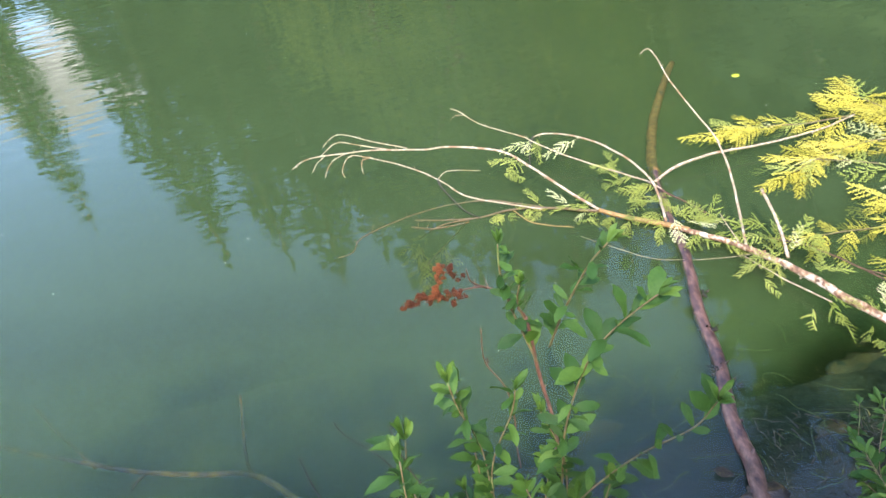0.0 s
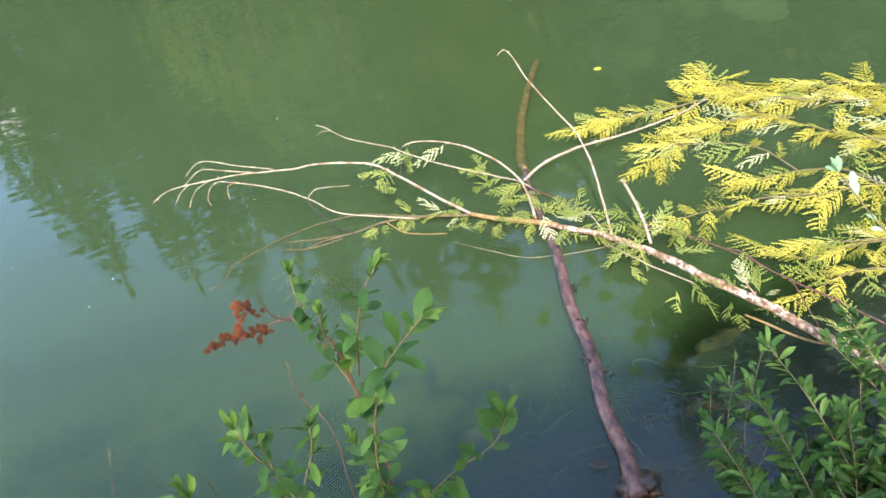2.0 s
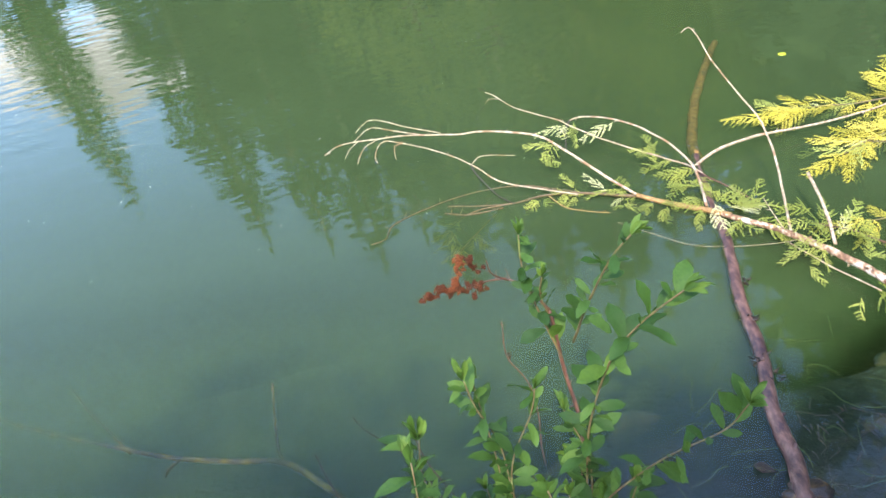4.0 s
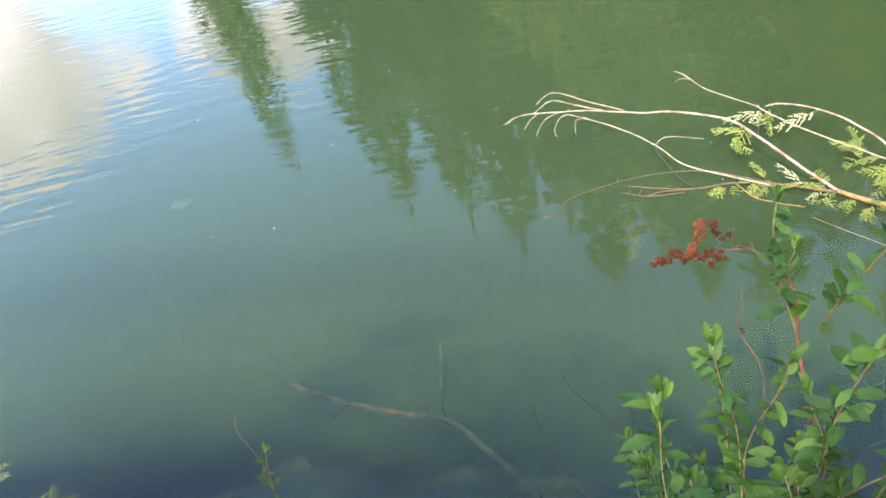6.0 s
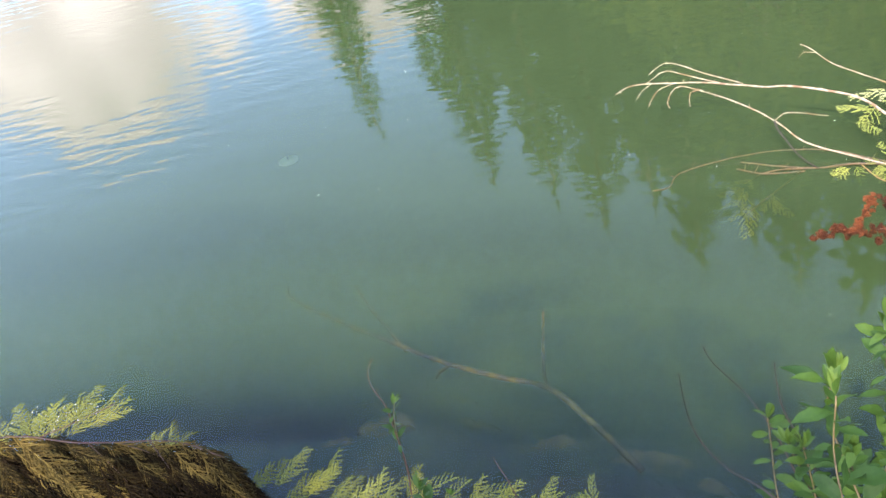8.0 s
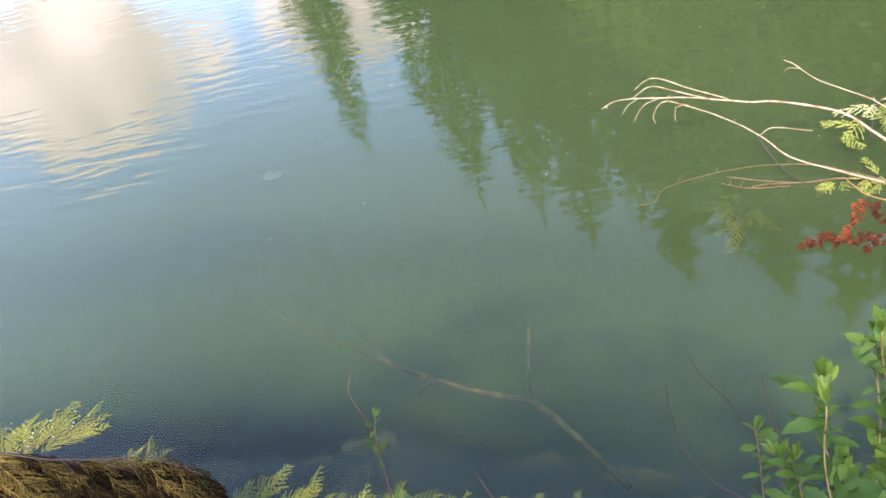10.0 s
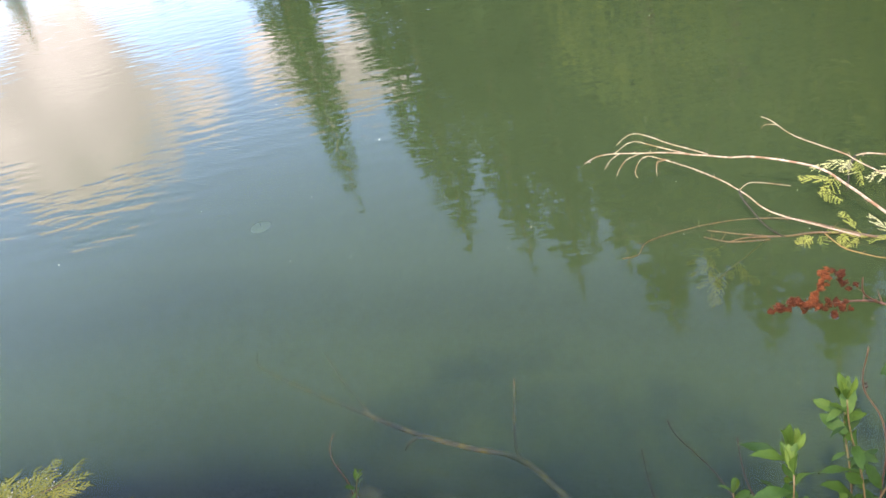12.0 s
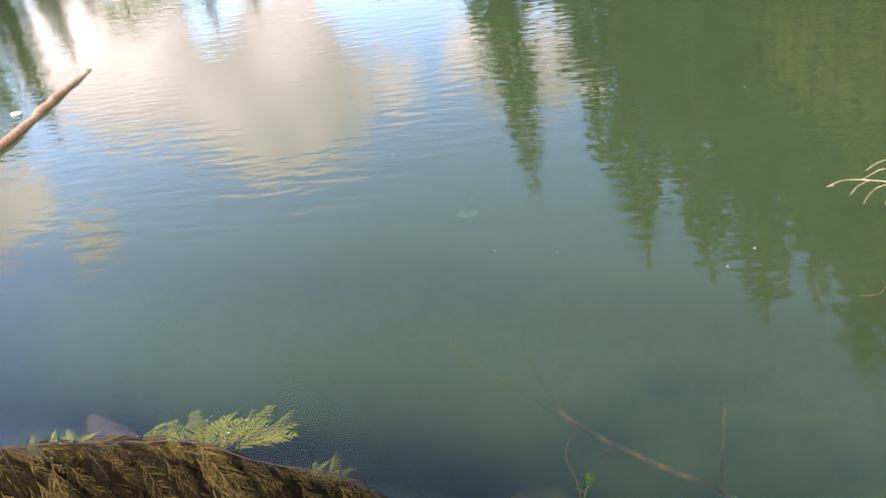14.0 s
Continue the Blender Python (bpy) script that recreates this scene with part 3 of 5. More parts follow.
def build_water():
    verts, faces, mats = [], [], []
    for k, z in enumerate((0.0, -0.05, -0.10, -0.17, -0.26, -0.38)):
        i = len(verts)
        verts += [(-160, -0.5, z), (60, -0.5, z), (60, 95, z), (-160, 95, z)]
        faces.append((i, i + 1, i + 2, i + 3))
        mats.append(0 if k == 0 else 1)
    me = bpy.data.meshes.new("water")
    me.from_pydata(verts, [], faces)
    me.materials.append(M_WATER)
    me.materials.append(M_LAYER)
    me.polygons.foreach_set("material_index", mats)
    tagged(new("water", me), "still green cloudy lake water with small ripples", "water", kind="structure")


build_ground()
build_water()


# ---- far trees, seen in the water as mirror images ----
def conifer_mesh(seed, h=1.0, spread=0.17, tiers=34):
    """Crown of a conifer 1 m tall: drooping boughs in whorls, each with ragged side tufts."""
    rng = random.Random(seed)
    verts, faces = [], []

    def tuft(a, b, w):
        d = b - a
        s = d.cross(Vector((0, 0, 1)))
        s = s.normalized() * w if s.length > 1e-6 else Vector((w, 0, 0))
        m = a + d * 0.55
        i = len(verts)
        verts.extend([a, m + s - Vector((0, 0, w * 0.5)), b, m - s - Vector((0, 0, w * 0.5)), m + Vector((0, 0, w * 0.35))])
        faces.extend([(i, i + 1, i + 4), (i + 1, i + 2, i + 4), (i + 2, i + 3, i + 4), (i + 3, i, i + 4)])

    for k in range(tiers):
        f = k / (tiers - 1)
        z = 0.10 + 0.88 * f
        reach = spread * (1 - f) ** 0.62 * rng.uniform(0.75, 1.15) + 0.010
        n = max(4, int(11 - 6 * f))
        off = rng.uniform(0, 6.3)
        for j in range(n):
            if rng.random() < 0.08:
                continue
            a = off + 2 * math.pi * (j + rng.uniform(-0.3, 0.3)) / n
            le = reach * rng.uniform(0.6, 1.2)
            d = Vector((math.cos(a), math.sin(a), 0))
            base = Vector((0, 0, z + rng.uniform(-0.01, 0.01)))
            tip = base + d * le + Vector((0, 0, -le * rng.uniform(0.15, 0.6)))
            mid = base + d * le * 0.5 + Vector((0, 0, le * 0.02))
            tuft(base, mid + d * le * 0.12, le * 0.16)
            tuft(mid, tip, le * 0.17)
            side = Vector((-d.y, d.x, 0))
            for q in range(4):
                p = base.lerp(tip, 0.3 + 0.17 * q)
                for sg in (-1, 1):
                    tuft(p, p + (d * 0.55 + side * sg * rng.uniform(0.5, 0.9)) * le * rng.uniform(0.22, 0.36) - Vector((0, 0, le * rng.uniform(0.05, 0.2))), le * 0.07)
    tuft(Vector((0, 0, 0.93)), Vector((0, 0, 1.03)), 0.006)
    me = bpy.data.meshes.new("crown")
    me.from_pydata([tuple(v) for v in verts], [], faces)
    me.materials.append(M_NEEDLE)
    return me


def broad_mesh(seed, clumps=110, per=30):
    """Crown of a broad-leaved tree 1 m tall: many clumps of small leaf sprays with gaps."""
    rng = random.Random(seed)
    verts, faces = [], []
    for _ in range(clumps):
        u, a = rng.uniform(-1, 1), rng.uniform(0, 6.3)
        r = rng.uniform(0.45, 1.0) ** 0.5
        c = Vector((0.27 * r * math.sqrt(1 - u * u) * math.cos(a), 0.27 * r * math.sqrt(1 - u * u) * math.sin(a), 0.62 + 0.36 * r * u))
        rad = rng.uniform(0.06, 0.13)
        for _ in range(per):
            p = c + Vector((rng.gauss(0, 0.5), rng.gauss(0, 0.5), rng.gauss(0, 0.4))) * rad
            d = Vector((rng.gauss(0, 1), rng.gauss(0, 1), rng.gauss(-0.3, 0.7))).normalized() * rng.uniform(0.012, 0.026)
            s = d.cross(Vector((rng.gauss(0, 1), rng.gauss(0, 1), 1))).normalized() * d.length * 0.45
            i = len(verts)
            verts.extend([p, p + d * 0.5 + s, p + d, p + d * 0.5 - s])
            faces.append((i, i + 1, i + 2, i + 3))
    me = bpy.data.meshes.new("crown")
    me.from_pydata([tuple(v) for v in verts], [], faces)
    me.materials.append(M_BROAD)
    return me


def trunk_mesh(seed, limbs):
    rng = random.Random(seed)
    bm = bmesh.new()
    path = tube(bm, [(0, 0, -0.03), (0.006, 0.003, 0.3), (-0.004, 0.004, 0.65), (0, 0, 0.97)], 0.016, 0.002, 0.06, 7, 0.15, rng=rng)
    for _ in range(limbs):
        p, d = along(path, rng.uniform(0.3, 0.75))
        a = rng.uniform(0, 6.3)
        v = Vector((math.cos(a), math.sin(a), 0.9))
        tube(bm, [p, p + v * 0.08, p + v * 0.17 + Vector((0, 0, 0.03))], 0.006, 0.0015, 0.04, 5, 0.1, rng=rng)
    me = bpy.data.meshes.new("trunk")
    bm.to_mesh(me)
    bm.free()
    me.shade_smooth()
    me.materials.append(M_TRUNK)
    return me


def fine_crown_mesh(seed, leaves=27000):
    """Airy crown of small leaves, thinning out to its edge."""
    rng = random.Random(seed)
    verts, faces = [], []
    while len(faces) < leaves:
        v = Vector((rng.gauss(0, 1), rng.gauss(0, 1), rng.gauss(0, 1))).normalized() * rng.random() ** 0.55
        p = Vector((v.x * 0.30, v.y * 0.30, 0.62 + v.z * 0.38))
        if noise.noise(Vector((p.x * 11 + seed, p.y * 11, p.z * 7))) < rng.uniform(-0.05, 0.12):
            continue
        p += noise.noise_vector(p * 4 + Vector((seed, 0, 0))) * 0.03
        d = Vector((rng.gauss(0, 1), rng.gauss(0, 1), rng.gauss(-0.3, 0.6))).normalized() * rng.uniform(0.007, 0.013)
        s = d.cross(Vector((rng.gauss(0, 1), rng.gauss(0, 1), 1))).normalized() * d.length * 0.45
        i = len(verts)
        verts.extend([p, p + d * 0.5 + s, p + d, p + d * 0.5 - s])
        faces.append((i, i + 1, i + 2, i + 3))
    me = bpy.data.meshes.new("crown")
    me.from_pydata([tuple(v) for v in verts], [], faces)
    me.materials.append(M_BROAD)
    return me


CONIFERS = [conifer_mesh(40 + s, spread=(0.13, 0.16, 0.19)[s]) for s in range(3)]
BROADS = [broad_mesh(50 + s) for s in range(3)] + [fine_crown_mesh(60 + s) for s in range(3)]
TRUNK_C, TRUNK_B = trunk_mesh(3, 0), trunk_mesh(4, 9)


def tree(x, y, top, kind, turn, wide=1.0, group="trees on the far shore", lean=0.0):
    z = max(-0.1, ground_height(x, y)) - 0.15
    h = top - z
    conifer = kind < 3
    ob = thing("conifer_tree" if conifer else "broadleaf_tree",
               "tall dark green conifer standing on the lake shore" if conifer else "sunlit yellow-green broadleaf tree on the lake shore",
               "tree", (x, y, z), group)
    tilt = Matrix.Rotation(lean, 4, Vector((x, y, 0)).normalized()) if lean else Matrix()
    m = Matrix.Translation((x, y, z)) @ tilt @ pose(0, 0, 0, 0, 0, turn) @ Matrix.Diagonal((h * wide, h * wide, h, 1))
    add_mesh("crown", CONIFERS[kind] if conifer else BROADS[kind - 3], m, ob)
    add_mesh("trunk", TRUNK_C if conifer else TRUNK_B, m, ob)
    return ob


# shore line: azimuth and top's elevation as the water mirrors them, distance, kind, width
SHORE_TREES = [
    (-30.2, 27.9, 31.0, 0, 0.85), (-21.6, 33.2, 31.0, 0, 0.95), (-16.4, 34.9, 30.5, 1, 0.75), (-12.1, 37.5, 31.0, 0, 0.95),
    (-7.8, 36.0, 33.0, 1, 0.8), (-3.7, 41.2, 31.0, 1, 0.75), (0.6, 39.0, 33.0, 2, 0.7), (4.5, 41.7, 31.0, 1, 0.8), (9.8, 42.5, 31.0, 0, 1.0),
    (14.4, 38.8, 30.5, 1, 0.6), (25.0, 35.0, 30.0, 1, 0.55), (30.4, 52.2, 17.0, 1, 0.8), (36.0, 49.0, 18.0, 2, 0.7), (41.0, 52.0, 17.0, 1, 0.9),
    (48.0, 50.0, 16.0, 2, 0.8), (56.0, 49.0, 15.5, 1, 0.9), (66.0, 47.0, 15.0, 2, 0.9),
]


def build_far_trees():
    rng = random.Random(8)
    for az, el, dist, kind, wide in SHORE_TREES:
        d = heading(az, 0) * dist
        top, lean = dist * math.tan(radians(el)) - 2.3, radians(4.5)      # added tilt that makes up for missing camera roll in their mirror images
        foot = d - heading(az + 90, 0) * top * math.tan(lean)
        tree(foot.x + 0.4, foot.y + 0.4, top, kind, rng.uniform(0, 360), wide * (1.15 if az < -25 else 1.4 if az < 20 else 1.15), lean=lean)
    # broad-leaved trees behind and between
    for az, el, dist, kind in ((-17, 22, 36, 1), (-9, 27, 37, 4), (-2, 30, 37, 3), (3, 32, 38, 5), (8, 30, 37, 4), (12, 29, 36, 3), (16, 26, 38, 5), (21, 24, 37, 4),
                               (25, 30, 34, 3), (31, 37, 26, 5), (37, 39, 24, 4), (43, 38, 23, 3), (51, 37, 22, 5), (59, 37, 21, 4), (19, 23, 45, 3), (27, 33, 30, 4)):
        d = heading(az, 0) * dist
        tree(d.x, d.y, dist * math.tan(radians(el)), kind, rng.uniform(0, 360), 1.25 if kind > 2 else 1.0)
    for i, az in enumerate((-5, 1, 7, 12.5, 17, 22, 26, 31, 36, 41, 47, 53, 60)):
        el, dist = 20 + 5 * ((i * 7) % 4) / 3 + (3 if az > 24 else 0), 27.5 if az < 22 else 23.0 - 0.12 * az
        d = heading(az, 0) * dist
        tree(d.x, d.y, dist * math.tan(radians(el)), 3 + i % 3, rng.uniform(0, 360), 1.2)
    # lower, further shore to the left
    for i in range(17):
        az = -37 - 2.6 * i + rng.uniform(-0.7, 0.7)
        el = (10.0 + rng.uniform(-1.6, 1.4)) if az > -61 else 13.5 + rng.uniform(-1.0, 2.0)
        dist = 72 + rng.uniform(-3, 6)
        d = heading(az, 0) * dist
        if d.y < 8:
            continue
        tree(d.x, d.y, dist * math.tan(radians(el)) - 2.3, rng.choice((0, 1, 2, 4)), rng.uniform(0, 360), 1.3)


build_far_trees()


def build_bank_trees():
    """The trees on the bank behind the path, whose crowns shade the edge of the water."""
    rng = random.Random(21)
    for x, y, top, kind, wide in ((-1.5, -3.5, 7.3, 7, 0.75), (0.1, -3.75, 7.0, 6, 0.85), (0.25, -3.2, 7.0, 8, 0.55), (0.42, -3.35, 6.9, 7, 0.5), (5.2, -3.6, 6.6, 8, 1.2), (-6.4, -3.6, 6.6, 6, 1.0), (-9.0, -3.6, 6.6, 8, 1.25), (8.2, -2.5, 8.0, 7, 1.2),
                                  (-3.4, -8.5, 9.0, 4, 1.0), (2.2, -8.0, 9.0, 3, 1.0), (-14.0, -7.0, 10.0, 4, 1.1), (12.5, -1.0, 9.0, 4, 1.0), (10.0, -8.0, 10.0, 5, 1.0)):
        tree(x, y, top, kind, rng.uniform(0, 360), wide, "trees on the near bank")


build_bank_trees()


# ---- the fallen cedar ----
cedar = thing("fallen_cedar", "fallen cedar with bare white branches lying in the lake", "fallen tree", (2.224, 2.329, 0.0))
rng = random.Random(5)
TRUNK = [(1.471, 3.668, 0.023), (1.566, 3.576, 0.032), (1.682, 3.47, 0.041), (1.829, 3.256, 0.064), (1.989, 2.945, 0.083), (2.113, 2.735, 0.092), (2.189, 2.528, 0.11), (2.276, 2.294, 0.147), (2.353, 1.979, 0.239), (2.42, 1.70, 0.33), (2.5, 1.35, 0.45)]
branch(cedar, "trunk", TRUNK, 0.012, 0.025, M_TRUNK, "pale trunk with peeling reddish bark", 40, rng, 0.015, 14, 0.005, 0.2, 0.2, 0.7, (0.01, 0.035))
branch(cedar, "limb", [(1.504, 3.644, 0.026), (1.414, 3.719, 0.018), (1.208, 3.837, 0.018), (1.101, 3.904, 0.028)], 0.016, 0.012, M_YOUNG, "", 6, rng)
branch(cedar, "limb", [(1.098, 3.898, 0.026), (0.811, 3.999, 0.018), (0.627, 4.026, 0.007), (0.467, 3.997, 0.0), (0.243, 3.956, 0.002), (0.122, 3.88, -0.02)], 0.009, 0.0025, M_WET, "orange-brown limb half in the water", 14, rng)
branch(cedar, "limb", [(1.105, 3.902, 0.028), (0.943, 4.045, 0.092), (0.752, 4.237, 0.166), (0.622, 4.346, 0.202), (0.351, 4.411, 0.23), (0.156, 4.406, 0.239), (-0.106, 4.425, 0.258), (-0.264, 4.39, 0.276), (-0.473, 4.356, 0.285), (-0.552, 4.258, 0.285)], 0.0078, 0.0029, M_DEAD, "bare bleached limb", 30, rng)
branch(cedar, "twig", [(0.09, 4.435, 0.241), (-0.122, 4.506, 0.276), (-0.291, 4.578, 0.304), (-0.359, 4.563, 0.294), (-0.407, 4.513, 0.267)], 0.0032, 0.0020, M_DEAD, "", 9, rng)
branch(cedar, "twig", [(0.013, 4.417, 0.248), (-0.173, 4.479, 0.267), (-0.31, 4.536, 0.276), (-0.374, 4.479, 0.267), (-0.417, 4.435, 0.248)], 0.0035, 0.0020, M_DEAD, "", 9, rng)
branch(cedar, "twig", [(-0.379, 4.373, 0.281), (-0.421, 4.328, 0.267), (-0.444, 4.263, 0.248)], 0.0022, 0.0014, M_DEAD, "", 5, rng)
branch(cedar, "twig", [(-0.252, 4.394, 0.276), (-0.338, 4.351, 0.258), (-0.37, 4.292, 0.23), (-0.378, 4.252, 0.212)], 0.0024, 0.0017, M_DEAD, "", 9, rng)
branch(cedar, "limb", [(0.808, 3.985, 0.018), (0.569, 4.047, 0.055), (0.388, 4.102, 0.092), (0.254, 4.204, 0.147), (0.084, 4.307, 0.193), (-0.139, 4.381, 0.239), (-0.232, 4.406, 0.248), (-0.272, 4.367, 0.23), (-0.286, 4.31, 0.202), (-0.271, 4.279, 0.184)], 0.0046, 0.0020, M_DEAD, "", 24, rng)
branch(cedar, "twig", [(-0.123, 4.377, 0.239), (-0.17, 4.371, 0.23), (-0.175, 4.338, 0.212), (-0.167, 4.295, 0.184)], 0.0027, 0.0017, M_DEAD, "", 7, rng)
branch(cedar, "twig", [(0.254, 4.204, 0.147), (0.289, 4.238, 0.166), (0.339, 4.237, 0.175), (0.496, 4.188, 0.184)], 0.0024, 0.0017, M_DEAD, "", 3, rng)
branch(cedar, "twig", [(0.254, 4.204, 0.147), (0.273, 4.144, 0.129), (0.38, 4.03, 0.046), (0.467, 3.992, -0.0)], 0.0045, 0.003, M_DARKTWIG, "dark wet twig", 8, rng)
branch(cedar, "limb", [(1.414, 3.738, 0.028), (1.426, 3.947, 0.055), (1.409, 4.091, 0.083), (1.307, 4.307, 0.11), (1.176, 4.471, 0.129), (1.025, 4.557, 0.147), (0.896, 4.596, 0.147), (0.836, 4.584, 0.138)], 0.0075, 0.0037, M_DEAD, "arched bleached limb", 12, rng)
branch(cedar, "twig", [(0.836, 4.584, 0.138), (0.806, 4.53, 0.11), (0.799, 4.468, 0.064), (0.795, 4.414, 0.028)], 0.006, 0.002, M_DARKTWIG, "", 6, rng)
branch(cedar, "limb", [(1.505, 4.005, 0.005), (1.426, 4.125, 0.028), (1.312, 4.178, 0.055), (1.163, 4.226, 0.101), (0.985, 4.299, 0.156), (0.823, 4.406, 0.202), (0.748, 4.454, 0.23), (0.529, 4.561, 0.276), (0.406, 4.671, 0.322), (0.363, 4.694, 0.331)], 0.0046, 0.0020, M_DEAD, "", 20, rng)
branch(cedar, "twig", [(0.438, 4.637, 0.308), (0.388, 4.645, 0.308), (0.365, 4.619, 0.304)], 0.0018, 0.0012, M_DEAD, "", 3, rng)
branch(cedar, "limb", [(1.454, 4.166, -0.012), (1.574, 4.211, 0.046), (1.747, 4.268, 0.064), (1.912, 4.308, 0.064), (2.09, 4.342, 0.055), (2.307, 4.402, 0.046), (2.53, 4.474, 0.046), (2.743, 4.569, 0.055)], 0.0089, 0.0040, M_DEAD, "pale limb reaching low over the water", 8, rng)
branch(cedar, "limb", [(1.723, 3.45, 0.041), (1.759, 3.785, 0.166), (1.767, 3.917, 0.221), (1.752, 4.032, 0.276), (1.737, 4.077, 0.304), (1.59, 4.375, 0.478), (1.539, 4.564, 0.57), (1.505, 4.621, 0.598), (1.459, 4.583, 0.589)], 0.0067, 0.0023, M_DEAD, "long bare limb rising over the water", 12, rng)
branch(cedar, "stub", [(1.854, 3.286, 0.074), (1.875, 3.498, 0.138), (1.859, 3.687, 0.198)], 0.0081, 0.0071, M_DEAD, "broken bleached limb stub", 3, rng)
branch(cedar, "twig", [(1.697, 3.467, 0.046), (1.664, 3.569, 0.092), (1.645, 3.63, 0.12)], 0.0032, 0.0017, M_DEAD, "", 2, rng)
branch(cedar, "limb", [(1.862, 3.522, 0.018), (2.01, 3.409, 0.028), (2.187, 3.149, 0.041), (2.331, 2.843, 0.055), (2.44, 2.61, 0.074), (2.511, 2.373, 0.11), (2.555, 2.134, 0.184)], 0.0035, 0.0052, M_RED, "thin red-barked limb", 16, rng)
branch(cedar, "twig", [(2.325, 2.878, 0.055), (2.296, 2.691, 0.046), (2.275, 2.589, 0.055), (2.237, 2.508, 0.083)], 0.003, 0.0025, M_RED, "", 6, rng)
branch(cedar, "twig", [(2.253, 2.995, 0.051), (2.221, 3.11, 0.055), (2.16, 3.18, 0.046)], 0.004, 0.0025, M_RED, "", 3, rng)
branch(cedar, "twig", [(1.406, 4.17, 0.018), (1.505, 4.003, 0.011), (1.594, 3.889, 0.007), (1.671, 3.771, 0.0)], 0.005, 0.003, M_RED, "", 4, rng)
branch(cedar, "twig", [(2.106, 2.739, 0.092), (2.08, 2.853, 0.147), (2.059, 2.917, 0.166)], 0.0038, 0.0017, M_DEAD, "", 4, rng)
branch(cedar, "twig", [(2.069, 2.775, 0.0), (2.185, 2.579, 0.018), (2.229, 2.495, 0.046), (2.26, 2.416, 0.11)], 0.005, 0.006, M_YOUNG, "", 3, rng)
branch(cedar, "twig", [(-0.301, 3.761, 0.002), (-0.228, 3.798, 0.0), (-0.19, 3.922, 0.002), (-0.008, 4.041, 0.002), (0.153, 4.114, 0.002), (0.317, 4.159, 0.0), (0.543, 4.141, 0.009), (0.812, 4.01, 0.018)], 0.0022, 0.0035, M_WET, "thin twig trailing on the water", 24, rng, spur_len=(0.01, 0.05))
branch(cedar, "twig", [(0.102, 4.037, 0.002), (0.31, 4.001, 0.002), (0.467, 3.997, 0.0)], 0.003, 0.0045, M_WET, "", 8, rng, spur_len=(0.01, 0.05))
branch(cedar, "twig", [(0.086, 3.974, 0.002), (0.213, 3.933, 0.002), (0.404, 3.965, 0.0)], 0.003, 0.005, M_WET, "", 8, rng, spur_len=(0.01, 0.05))
branch(cedar, "twig", [(0.653, 4.019, 0.009), (0.741, 3.894, 0.002), (0.949, 3.81, 0.002)], 0.003, 0.002, M_YOUNG, "", 6, rng)
branch(cedar, "twig", [(0.972, 3.726, 0.0), (1.113, 3.6, 0.004), (1.298, 3.465, 0.004), (1.435, 3.438, 0.004), (1.594, 3.414, 0.009), (1.725, 3.375, 0.046)], 0.0006, 0.0012, M_DEAD, "thin pale twig on the water", 8, rng)
branch(cedar, "twig", [(1.701, 3.396, 0.018), (1.825, 3.169, 0.028), (1.93, 2.991, 0.046)], 0.0032, 0.0034, M_DEAD, "", 4, rng)

